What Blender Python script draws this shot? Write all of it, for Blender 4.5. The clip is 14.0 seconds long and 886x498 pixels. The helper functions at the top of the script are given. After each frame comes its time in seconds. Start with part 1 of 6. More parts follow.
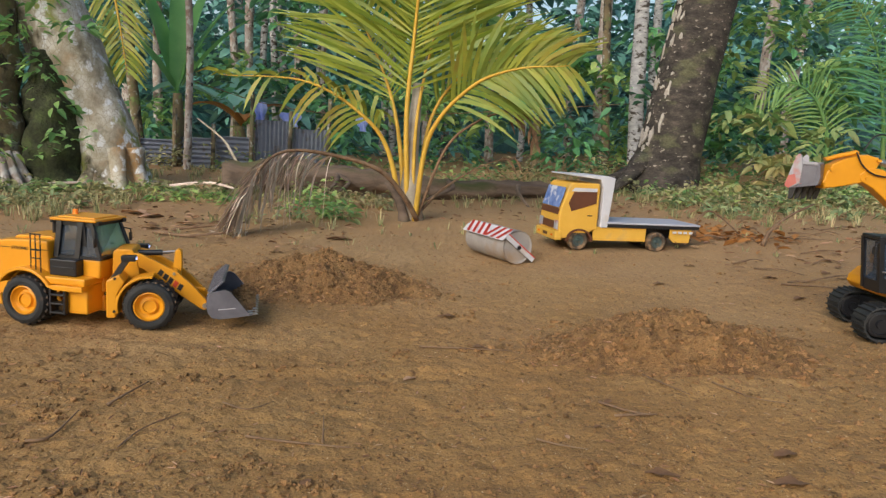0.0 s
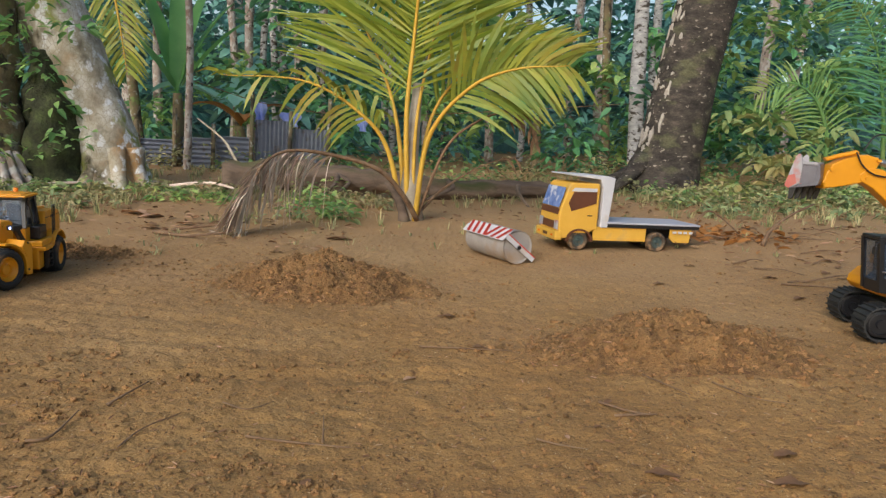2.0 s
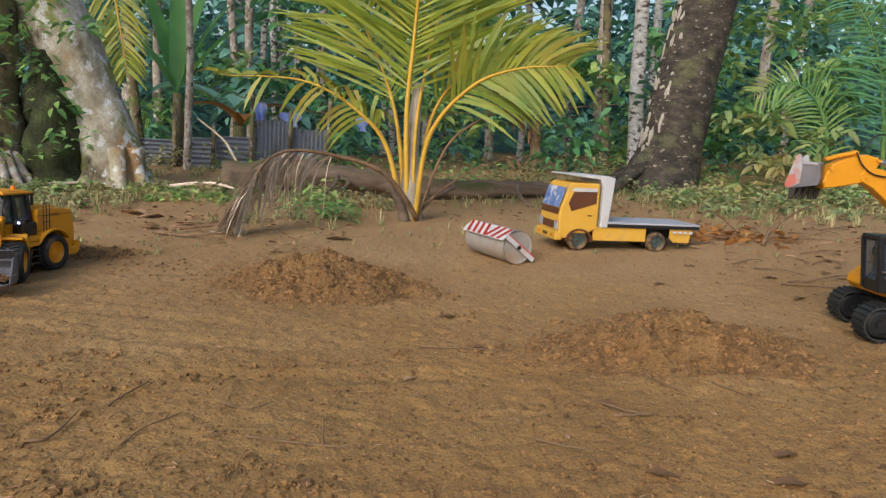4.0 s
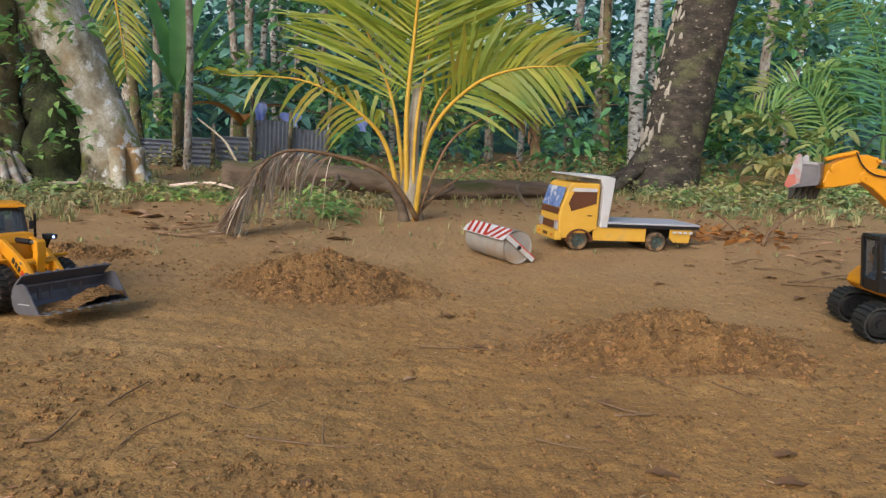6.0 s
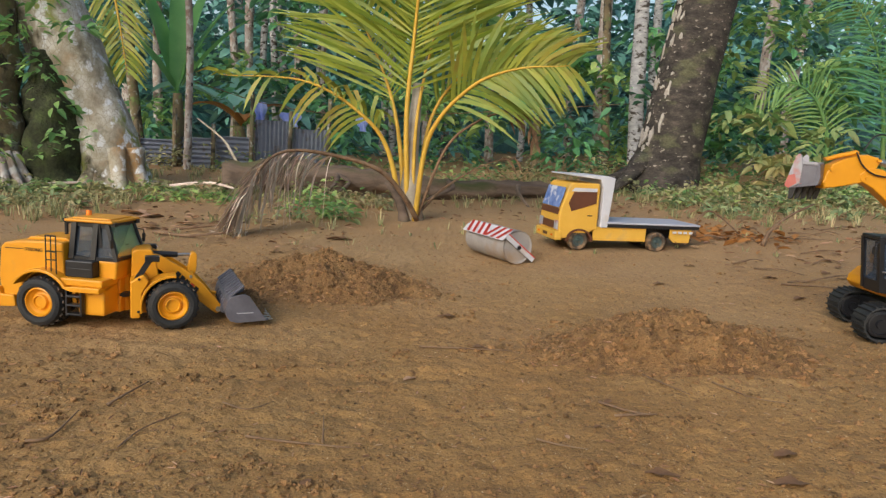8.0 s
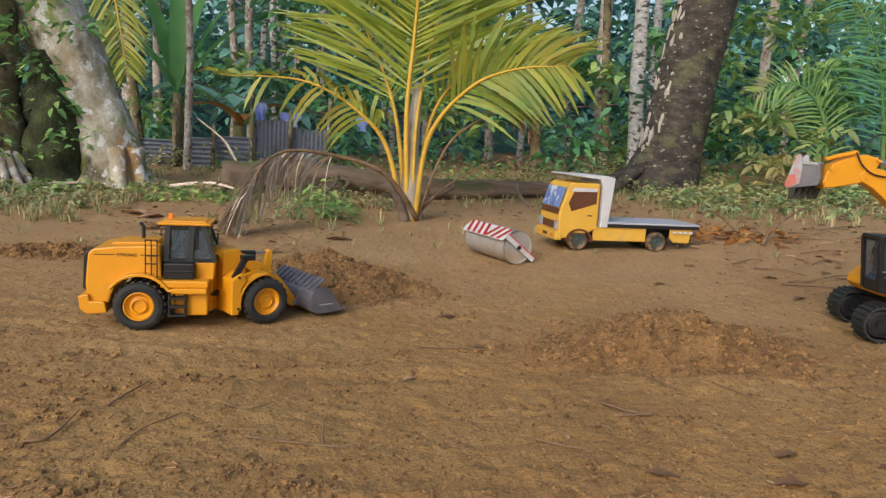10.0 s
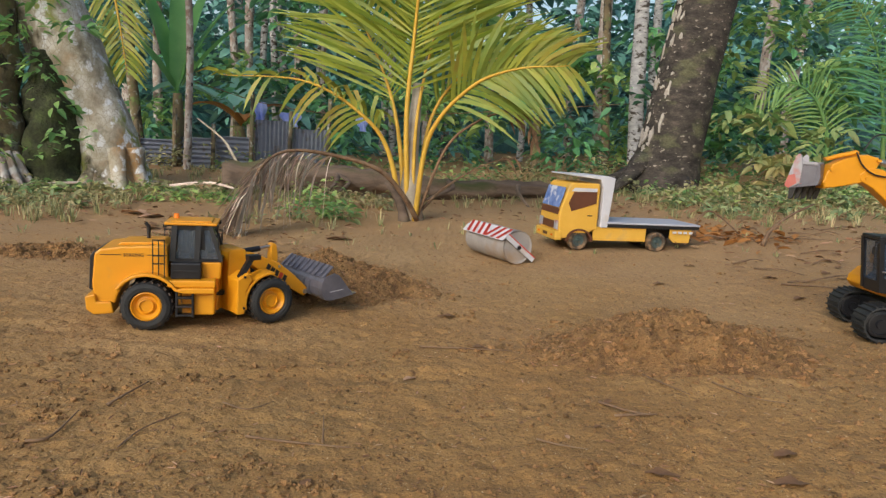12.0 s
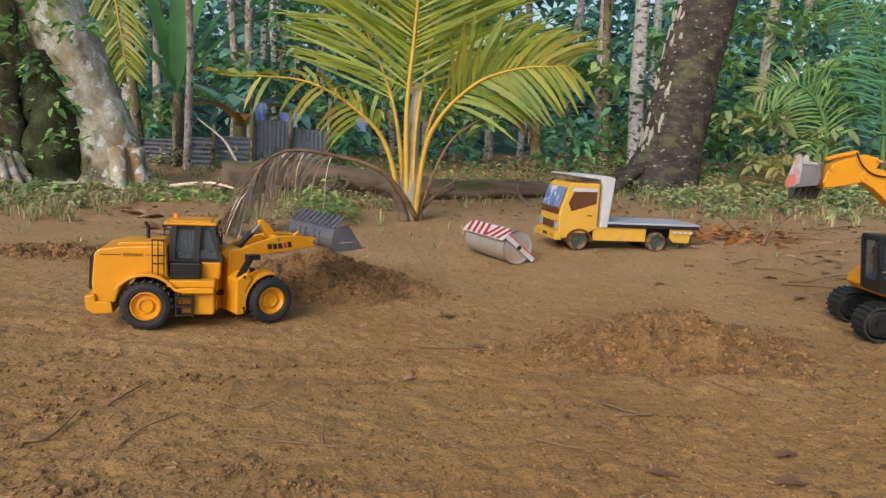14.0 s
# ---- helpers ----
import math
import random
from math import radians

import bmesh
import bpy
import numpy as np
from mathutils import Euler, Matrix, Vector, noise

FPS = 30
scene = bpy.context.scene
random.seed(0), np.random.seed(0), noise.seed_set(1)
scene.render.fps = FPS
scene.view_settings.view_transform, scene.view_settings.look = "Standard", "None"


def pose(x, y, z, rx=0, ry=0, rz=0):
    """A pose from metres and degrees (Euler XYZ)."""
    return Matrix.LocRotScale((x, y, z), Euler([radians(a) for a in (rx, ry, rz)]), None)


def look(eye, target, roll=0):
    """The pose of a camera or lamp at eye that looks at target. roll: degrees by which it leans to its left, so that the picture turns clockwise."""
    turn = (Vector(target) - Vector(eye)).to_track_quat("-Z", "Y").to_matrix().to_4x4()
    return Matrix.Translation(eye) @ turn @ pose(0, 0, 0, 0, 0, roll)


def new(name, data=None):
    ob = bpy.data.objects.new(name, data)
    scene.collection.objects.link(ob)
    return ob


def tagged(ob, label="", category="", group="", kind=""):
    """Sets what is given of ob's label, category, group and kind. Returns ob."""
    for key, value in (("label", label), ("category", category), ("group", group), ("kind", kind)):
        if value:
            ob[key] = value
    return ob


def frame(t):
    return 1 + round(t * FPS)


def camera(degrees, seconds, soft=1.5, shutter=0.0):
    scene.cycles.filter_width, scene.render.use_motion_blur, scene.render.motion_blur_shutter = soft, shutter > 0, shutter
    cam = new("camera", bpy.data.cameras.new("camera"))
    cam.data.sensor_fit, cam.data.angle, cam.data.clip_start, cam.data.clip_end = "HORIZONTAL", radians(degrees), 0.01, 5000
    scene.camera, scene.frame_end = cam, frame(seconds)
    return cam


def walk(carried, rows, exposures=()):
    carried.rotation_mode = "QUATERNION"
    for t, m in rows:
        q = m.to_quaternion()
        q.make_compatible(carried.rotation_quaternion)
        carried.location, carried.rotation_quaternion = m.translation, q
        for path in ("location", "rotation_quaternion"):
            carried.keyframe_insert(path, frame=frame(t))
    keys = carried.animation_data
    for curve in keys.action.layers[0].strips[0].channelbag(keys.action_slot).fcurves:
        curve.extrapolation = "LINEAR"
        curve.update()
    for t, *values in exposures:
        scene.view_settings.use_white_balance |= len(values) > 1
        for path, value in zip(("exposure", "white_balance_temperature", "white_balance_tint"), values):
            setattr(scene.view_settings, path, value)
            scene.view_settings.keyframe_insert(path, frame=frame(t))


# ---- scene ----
# The camera stands still on a low tripod, 0.45 m above the yard.
cam = camera(65, 14.0, soft=1.35, shutter=0.15)
EYE = pose(0, 0, 0.45, 81.37, 0, 0) @ pose(0, 0, 0, 0, 0, 3.4)
walk(cam, [(0.0, EYE), (14.0, EYE)], exposures=[(0.0, 0.0), (14.0, 0.0)])

# ---- light: bright overcast evening sky filtered through trees ----
world = bpy.data.worlds.new("sky")
scene.world = world
world.use_nodes = True
wn, wl = world.node_tree.nodes, world.node_tree.links
sky = wn.new("ShaderNodeTexSky")
sky.sky_type = "NISHITA"
sky.sun_disc = False
sky.sun_elevation, sky.sun_rotation = radians(28), radians(207)
sky.air_density, sky.dust_density = 1.2, 2.5
wn["Background"].inputs["Strength"].default_value = 0.15
wl.new(sky.outputs[0], wn["Background"].inputs["Color"])

sun_data = bpy.data.lights.new("sun", "SUN")
sun_data.energy, sun_data.angle, sun_data.color = 1.9, radians(30), (1.0, 0.975, 0.93)
sun = new("sun", sun_data)
sun.matrix_world = look((-2.6, -5.0, 3.5), (0, 0, 0))
# ---- materials ----
def material(name, colors, rough=0.7, metal=0.0, scale=8.0, detail=6.0, bump=0.0, bump_scale=60.0,
             island=0.0, per_object=0.0, spots=None, coat=0.0, stretch=(1, 1, 1), translucent=0.0, plates=0.0, grain=None, specks=(), drift=0.07):
    """Two scales of noise between colours, grain relief, optional variation by piece and optional spots of stain or
    shade.
    """
    m = bpy.data.materials.new(name)
    m.use_nodes = True
    n, l = m.node_tree.nodes, m.node_tree.links
    b = n["Principled BSDF"]
    co = n.new("ShaderNodeTexCoord")
    mp = n.new("ShaderNodeMapping")
    mp.inputs["Scale"].default_value = stretch
    l.new(co.outputs["Object"], mp.inputs[0])
    tex = n.new("ShaderNodeTexNoise")
    tex.inputs["Scale"].default_value, tex.inputs["Detail"].default_value = scale, detail
    tex.inputs["Roughness"].default_value = 0.65
    l.new(mp.outputs[0], tex.inputs["Vector"])
    ramp = n.new("ShaderNodeValToRGB")
    k = len(colors)
    el = ramp.color_ramp.elements
    while len(el) < k:
        el.new(0.5)
    for i, c in enumerate(colors):
        el[i].position = 0.3 + 0.4 * i / max(1, k - 1)
        el[i].color = (*c, 1)
    if k == 1:
        el[1].color = (*colors[0], 1)
    l.new(tex.outputs["Fac"], ramp.inputs[0])
    out = ramp.outputs[0]
    for color, size, low, high in ([spots] if spots else []) + list(specks):
        t2 = n.new("ShaderNodeTexNoise")
        t2.inputs["Scale"].default_value, t2.inputs["Detail"].default_value = size, 8
        l.new(mp.outputs[0], t2.inputs["Vector"])
        mr = n.new("ShaderNodeMapRange")
        mr.inputs[1].default_value, mr.inputs[2].default_value = low, high
        l.new(t2.outputs["Fac"], mr.inputs[0])
        mix = n.new("ShaderNodeMix")
        mix.data_type = "RGBA"
        l.new(mr.outputs[0], mix.inputs[0])
        l.new(out, mix.inputs[6])
        mix.inputs[7].default_value = (*color, 1)
        out = mix.outputs[2]
    if island or per_object:
        if island:
            src = n.new("ShaderNodeNewGeometry").outputs["Random Per Island"]
        else:
            src = n.new("ShaderNodeObjectInfo").outputs["Random"]
        amount = island or per_object
        mr = n.new("ShaderNodeMapRange")
        mr.inputs[3].default_value, mr.inputs[4].default_value = 1 - amount, 1 + amount
        l.new(src, mr.inputs[0])
        hsv = n.new("ShaderNodeHueSaturation")
        l.new(mr.outputs[0], hsv.inputs["Value"])
        hue = n.new("ShaderNodeMapRange")
        hue.inputs[3].default_value, hue.inputs[4].default_value = 0.5 + drift * amount, 0.5 - drift * amount
        l.new(src, hue.inputs[0])
        l.new(hue.outputs[0], hsv.inputs["Hue"])
        l.new(out, hsv.inputs["Color"])
        out = hsv.outputs[0]
    if grain:
        for size, amount in grain:
            gt = n.new("ShaderNodeTexNoise")
            gt.inputs["Scale"].default_value, gt.inputs["Detail"].default_value, gt.inputs["Roughness"].default_value = size, 4, 0.7
            l.new(mp.outputs[0], gt.inputs["Vector"])
            gm = n.new("ShaderNodeMapRange")
            gm.inputs[1].default_value, gm.inputs[2].default_value = 0.3, 0.7
            gm.inputs[3].default_value, gm.inputs[4].default_value = 1 - amount, 1 + amount
            l.new(gt.outputs["Fac"], gm.inputs[0])
            gh = n.new("ShaderNodeHueSaturation")
            l.new(gm.outputs[0], gh.inputs["Value"])
            l.new(out, gh.inputs["Color"])
            out = gh.outputs[0]
    l.new(out, b.inputs["Base Color"])
    b.inputs["Roughness"].default_value, b.inputs["Metallic"].default_value = rough, metal
    b.inputs["Coat Weight"].default_value = coat
    if plates:
        vor = n.new("ShaderNodeTexVoronoi")
        vor.feature = "DISTANCE_TO_EDGE"
        vor.inputs["Scale"].default_value = plates
        l.new(mp.outputs[0], vor.inputs["Vector"])
        edge = n.new("ShaderNodeMapRange")
        edge.inputs[1].default_value, edge.inputs[2].default_value = 0.0, 0.05
        l.new(vor.outputs["Distance"], edge.inputs[0])
        crack = n.new("ShaderNodeMix")
        crack.data_type = "RGBA"
        crack.inputs[6].default_value = (0.27, 0.23, 0.17, 1)
        l.new(edge.outputs[0], crack.inputs[0])
        l.new(out, crack.inputs[7])
        l.new(crack.outputs[2], b.inputs["Base Color"])
    if bump:
        t3 = n.new("ShaderNodeTexNoise")
        t3.inputs["Scale"].default_value, t3.inputs["Detail"].default_value = bump_scale, 8
        l.new(mp.outputs[0], t3.inputs["Vector"])
        bp = n.new("ShaderNodeBump")
        bp.inputs["Strength"].default_value, bp.inputs["Distance"].default_value = bump, 0.01
        l.new(t3.outputs["Fac"], bp.inputs["Height"])
        l.new(bp.outputs[0], b.inputs["Normal"])
    if translucent:
        tr = n.new("ShaderNodeBsdfTranslucent")
        l.new(out, tr.inputs[0])
        ms = n.new("ShaderNodeMixShader")
        ms.inputs[0].default_value = translucent
        l.new(b.outputs[0], ms.inputs[1])
        l.new(tr.outputs[0], ms.inputs[2])
        l.new(ms.outputs[0], n["Material Output"].inputs["Surface"])
    return m


# dark specks: crumbs and the small shadow edges of pits, put into the colour
SOIL = material("soil", [(0.254, 0.137, 0.045), (0.314, 0.178, 0.060), (0.374, 0.223, 0.081)], 0.95, scale=2.6, detail=15, bump=0.5, bump_scale=150,
                spots=((0.167, 0.082, 0.027), 60, 0.63, 0.70), grain=((620, 0.30), (190, 0.20), (6, 0.10)),
                specks=(((0.128, 0.063, 0.023), 170, 0.62, 0.67), ((0.099, 0.050, 0.019), 85, 0.655, 0.70), ((0.571, 0.439, 0.263), 210, 0.665, 0.70)))
# paler sandy tone mixed in with growing y, its edge broken by noise
_n, _l = SOIL.node_tree.nodes, SOIL.node_tree.links
_b = _n["Principled BSDF"]
_old = _b.inputs["Base Color"].links[0].from_socket
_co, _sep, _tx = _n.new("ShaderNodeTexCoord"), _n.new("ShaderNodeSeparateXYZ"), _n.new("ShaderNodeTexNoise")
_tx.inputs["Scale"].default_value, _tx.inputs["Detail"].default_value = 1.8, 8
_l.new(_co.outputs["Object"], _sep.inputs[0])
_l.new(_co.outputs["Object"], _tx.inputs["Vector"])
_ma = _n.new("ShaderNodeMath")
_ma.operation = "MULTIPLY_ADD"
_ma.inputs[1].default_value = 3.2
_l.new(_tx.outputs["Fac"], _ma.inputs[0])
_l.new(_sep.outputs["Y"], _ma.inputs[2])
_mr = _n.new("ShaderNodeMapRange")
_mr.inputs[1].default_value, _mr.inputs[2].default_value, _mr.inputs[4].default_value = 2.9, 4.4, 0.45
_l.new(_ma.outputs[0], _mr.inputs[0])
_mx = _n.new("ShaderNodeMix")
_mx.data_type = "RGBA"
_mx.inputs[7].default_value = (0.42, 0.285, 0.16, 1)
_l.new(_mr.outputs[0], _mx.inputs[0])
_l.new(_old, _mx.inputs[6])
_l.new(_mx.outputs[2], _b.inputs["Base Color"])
# rust-red clay showing through in patches
_tr, _rr, _rx = _n.new("ShaderNodeTexNoise"), _n.new("ShaderNodeMapRange"), _n.new("ShaderNodeMix")
_tr.inputs["Scale"].default_value, _tr.inputs["Detail"].default_value = 1.05, 7
_rr.inputs[1].default_value, _rr.inputs[2].default_value, _rr.inputs[4].default_value = 0.44, 0.62, 0.28
_rx.data_type = "RGBA"
_rx.blend_type = "MULTIPLY"
_rx.inputs[7].default_value = (1.0, 0.80, 0.66, 1)
_l.new(_co.outputs["Object"], _tr.inputs["Vector"])
_l.new(_tr.outputs["Fac"], _rr.inputs[0])
_l.new(_rr.outputs[0], _rx.inputs[0])
_l.new(_mx.outputs[2], _rx.inputs[6])
_l.new(_rx.outputs[2], _b.inputs["Base Color"])
# the dark spots paint fine shadow between crumbs into the heap's colour
SOIL_DARK = material("dug_soil", [(0.165, 0.083, 0.031), (0.230, 0.124, 0.046), (0.300, 0.172, 0.068)], 0.95, scale=16, detail=12, bump=0.8, bump_scale=200,
                     spots=((0.150, 0.072, 0.028), 70, 0.58, 0.66), grain=((300, 0.25), (110, 0.2)))
CLOD = material("clod", [(0.20, 0.102, 0.038), (0.34, 0.19, 0.072)], 0.95, scale=40, bump=0.8, bump_scale=200, island=0.4, drift=0.012)
YELLOW = material("yellow_plastic", [(0.66, 0.275, 0.008), (0.73, 0.315, 0.012)], 0.42, scale=14, bump=0.03, bump_scale=300,
                  spots=((0.5, 0.27, 0.07), 22, 0.64, 0.8))
BLACK = material("black_plastic", [(0.007, 0.008, 0.011), (0.014, 0.015, 0.019)], 0.4, scale=20, bump=0.04, bump_scale=300)
RUBBER = material("tyre_rubber", [(0.012, 0.014, 0.016), (0.025, 0.026, 0.027)], 0.75, scale=30, bump=0.2, bump_scale=250,
                  spots=((0.14, 0.08, 0.04), 25, 0.58, 0.72))
BUCKET_GREY = material("bucket_metal", [(0.105, 0.105, 0.13), (0.165, 0.165, 0.20)], 0.40, 0.3, scale=25, bump=0.1, bump_scale=200,
                       spots=((0.2, 0.13, 0.08), 20, 0.62, 0.78))
STEEL = material("bright_steel", [(0.45, 0.45, 0.46), (0.55, 0.55, 0.56)], 0.3, 0.9, scale=30)
DECAL = material("decal_black", [(0.015, 0.013, 0.012)], 0.5, scale=10)
DECAL_RED = material("decal_red", [(0.55, 0.05, 0.02)], 0.5, scale=10)
BEACON = material("beacon_orange", [(0.85, 0.22, 0.02)], 0.25, scale=10)
WHITE = material("white_paint", [(0.50, 0.51, 0.56), (0.60, 0.61, 0.66)], 0.5, scale=18, bump=0.05, bump_scale=150, spots=((0.45, 0.38, 0.32), 12, 0.6, 0.8))
TRUCK_YELLOW = material("truck_yellow", [(0.64, 0.36, 0.045), (0.70, 0.41, 0.065)], 0.5, scale=16, bump=0.04, bump_scale=150, spots=((0.45, 0.3, 0.12), 15, 0.62, 0.8))
TRUCK_BROWN = material("brown_panel", [(0.09, 0.032, 0.015), (0.13, 0.045, 0.02)], 0.5, scale=20)
BED_GREY = material("bed_sheet_metal", [(0.42, 0.44, 0.53), (0.52, 0.54, 0.63)], 0.5, 0.2, scale=12, spots=((0.3, 0.24, 0.2), 9, 0.6, 0.8))
CONCRETE = material("grey_drum", [(0.26, 0.24, 0.23), (0.36, 0.33, 0.31)], 0.75, scale=12, bump=0.15, bump_scale=150, spots=((0.3, 0.2, 0.12), 10, 0.55, 0.75))
RED = material("red_paint", [(0.62, 0.06, 0.04), (0.7, 0.1, 0.07)], 0.5, scale=20)
HUB_GREEN = material("dark_green_hub", [(0.03, 0.05, 0.05), (0.06, 0.085, 0.08)], 0.6, scale=40, spots=((0.2, 0.13, 0.07), 40, 0.56, 0.66))
DUSTY_TYRE = material("dusty_tyre", [(0.035, 0.03, 0.026), (0.12, 0.085, 0.055)], 0.85, scale=26, bump=0.2, bump_scale=250, spots=((0.26, 0.16, 0.085), 30, 0.5, 0.62))
FIN = material("pale_grey_plastic", [(0.30, 0.30, 0.34), (0.40, 0.40, 0.43)], 0.5, scale=20, spots=((0.42, 0.16, 0.14), 30, 0.56, 0.7))
FADED_RED = material("faded_red_paint", [(0.42, 0.09, 0.07), (0.50, 0.17, 0.14)], 0.55, scale=40)
BLUE_PANEL = material("blue_film", [(0.07, 0.13, 0.36), (0.2, 0.3, 0.6)], 0.25, scale=26, spots=((0.55, 0.6, 0.72), 22, 0.55, 0.65))

BARK_GREY = material("pale_lichen_bark", [(0.24, 0.20, 0.14), (0.44, 0.40, 0.32), (0.66, 0.66, 0.64)], 0.95, scale=8, detail=10, bump=0.8, bump_scale=25,
                     spots=((0.075, 0.065, 0.04), 6, 0.54, 0.64), plates=34.0, stretch=(1, 1, 0.8),
                     specks=(((0.26, 0.29, 0.08), 4.5, 0.55, 0.62), ((0.33, 0.20, 0.09), 3.2, 0.58, 0.68), ((0.66, 0.67, 0.69), 14, 0.56, 0.62)))
BARK_DARK = material("dark_palm_bark", [(0.022, 0.018, 0.015), (0.05, 0.042, 0.035), (0.095, 0.076, 0.062)], 0.9, scale=7, detail=12, bump=1.0, bump_scale=26,
                     spots=((0.34, 0.30, 0.25), 26, 0.63, 0.68), stretch=(1, 1, 1.8), grain=((60, 0.4), (14, 0.3)), specks=(((0.10, 0.10, 0.055), 5, 0.55, 0.66),))
BARK_MOSS = material("mossy_bark", [(0.065, 0.055, 0.035), (0.17, 0.13, 0.075), (0.10, 0.13, 0.052)], 0.95, scale=7, detail=10, bump=0.9, bump_scale=30,
                     spots=((0.34, 0.34, 0.30), 18, 0.57, 0.63), specks=(((0.035, 0.03, 0.02), 9, 0.55, 0.62), ((0.15, 0.22, 0.07), 12, 0.6, 0.66)))
# moss darkened so that its colour holds the hollow's shade
MOSS_SHADED = material("shaded_moss", [(0.018, 0.022, 0.012), (0.045, 0.052, 0.024), (0.08, 0.105, 0.035)], 0.95, scale=9, detail=12, bump=1.0, bump_scale=50, grain=((70, 0.4),))
BARK_WHITE = material("white_bark", [(0.25, 0.25, 0.26), (0.44, 0.44, 0.45)], 0.9, scale=14, bump=0.5, bump_scale=40,
                      spots=((0.06, 0.05, 0.042), 12, 0.54, 0.6), stretch=(1, 1, 2.2), specks=(((0.5, 0.5, 0.49), 26, 0.6, 0.66),))
BARK_RED = material("reddish_bark", [(0.22, 0.15, 0.115), (0.42, 0.385, 0.36)], 0.9, scale=10, bump=0.5, bump_scale=40,
                    spots=((0.46, 0.44, 0.42), 22, 0.52, 0.57), stretch=(1, 1, 0.8), specks=(((0.08, 0.06, 0.045), 16, 0.58, 0.64),))
LOG = material("rotting_log", [(0.065, 0.047, 0.036), (0.25, 0.18, 0.135)], 0.95, scale=9, detail=10, bump=1.0, bump_scale=40, stretch=(0.25, 1, 1),
               spots=((0.06, 0.07, 0.025), 6, 0.56, 0.7))
TWIG = material("dry_twig", [(0.12, 0.066, 0.037), (0.27, 0.175, 0.105)], 0.9, scale=30, bump=0.4, bump_scale=120)
DRY_FROND = material("dry_frond", [(0.40, 0.32, 0.26), (0.68, 0.59, 0.50)], 0.9, scale=12, per_object=0.4, bump=0.2, bump_scale=80)
DEAD_LEAF = material("dead_leaf", [(0.14, 0.066, 0.03), (0.29, 0.16, 0.075)], 0.85, scale=20, island=0.4, bump=0.2, bump_scale=80, drift=0.03)
PALE_LEAF = material("pale_dead_leaf", [(0.38, 0.22, 0.13), (0.5, 0.32, 0.2)], 0.85, scale=12, island=0.3)
RACHIS = material("yellow_rachis", [(0.55, 0.32, 0.03), (0.62, 0.40, 0.06)], 0.6, scale=12)
PALM_LEAF = material("palm_leaflet", [(0.16, 0.245, 0.03), (0.26, 0.335, 0.038), (0.40, 0.40, 0.055)], 0.45, scale=4, per_object=0.3, translucent=0.3)
PALM_YELLOW = material("yellowed_leaflet", [(0.19, 0.30, 0.05), (0.31, 0.36, 0.055), (0.37, 0.29, 0.06)], 0.5, scale=5, per_object=0.3, translucent=0.3)
LEAF = material("green_leaf", [(0.05, 0.175, 0.10), (0.105, 0.29, 0.145), (0.18, 0.40, 0.17)], 0.45, scale=2.0, island=0.55, translucent=0.3)
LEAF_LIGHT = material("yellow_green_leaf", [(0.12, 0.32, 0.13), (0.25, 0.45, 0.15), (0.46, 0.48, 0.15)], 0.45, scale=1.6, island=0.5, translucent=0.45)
# haze of the distance is put into the next two leaf colours
LEAF_HAZED = material("hazed_green_leaf", [(0.07, 0.22, 0.215), (0.155, 0.37, 0.34)], 0.5, scale=1.2, island=0.6, translucent=0.25)
LEAF_BLUE_HAZED = material("hazed_bluish_leaf", [(0.115, 0.30, 0.275), (0.24, 0.47, 0.41)], 0.4, scale=2, island=0.4, translucent=0.3)
WEED = material("weed_leaf", [(0.20, 0.23, 0.10), (0.35, 0.35, 0.16), (0.54, 0.46, 0.25)], 0.6, scale=3, island=0.5, translucent=0.3)
WEED_GREEN = material("soft_green_weed", [(0.17, 0.27, 0.13), (0.29, 0.38, 0.18), (0.42, 0.45, 0.2)], 0.55, scale=3, island=0.5, translucent=0.3)
GRASS = material("grass_blade", [(0.22, 0.26, 0.11), (0.37, 0.37, 0.17), (0.58, 0.49, 0.28)], 0.6, scale=3, island=0.5, translucent=0.25)
FENCE = material("grey_zinc_sheet", [(0.18, 0.21, 0.285), (0.28, 0.31, 0.39)], 0.6, 0.15, scale=6, spots=((0.14, 0.1, 0.08), 8, 0.58, 0.72))
# backdrop colour is paled and blued to stand for haze
BACKDROP_HAZED = material("hazed_far_woods", [(0.085, 0.19, 0.185), (0.14, 0.30, 0.29), (0.23, 0.42, 0.41)], 0.9, scale=1.1, detail=12)
BANANA_LEAF = material("banana_blade", [(0.11, 0.33, 0.10), (0.21, 0.48, 0.15)], 0.4, scale=2.5, translucent=0.35)
ORANGE_LEAF = material("withered_orange_leaf", [(0.30, 0.12, 0.03), (0.48, 0.22, 0.06)], 0.7, scale=4, translucent=0.25)
CROTON = material("variegated_leaf", [(0.38, 0.22, 0.09), (0.32, 0.38, 0.15), (0.20, 0.36, 0.13)], 0.5, scale=2.5, island=0.4, translucent=0.25)
# brightness of sky gaps put into a pale blue sheet colour
GLIMPSE = material("sky_glimpse_blue", [(0.12, 0.2, 0.72), (0.5, 0.6, 0.92)], 0.5, scale=6, translucent=0.4)
TRACK = material("track_rubber", [(0.014, 0.016, 0.018), (0.03, 0.032, 0.034)], 0.6, scale=30, spots=((0.12, 0.07, 0.04), 25, 0.6, 0.74))

GLASS = bpy.data.materials.new("tinted_glass")
GLASS.use_nodes = True
_b = GLASS.node_tree.nodes["Principled BSDF"]
_b.inputs["Base Color"].default_value = (0.22, 0.27, 0.34, 1)
_b.inputs["Roughness"].default_value = 0.06
_b.inputs["Transmission Weight"].default_value = 0.85
_b.inputs["IOR"].default_value = 1.3

LAMP = bpy.data.materials.new("lit_lamp")
LAMP.use_nodes = True
_b = LAMP.node_tree.nodes["Principled BSDF"]
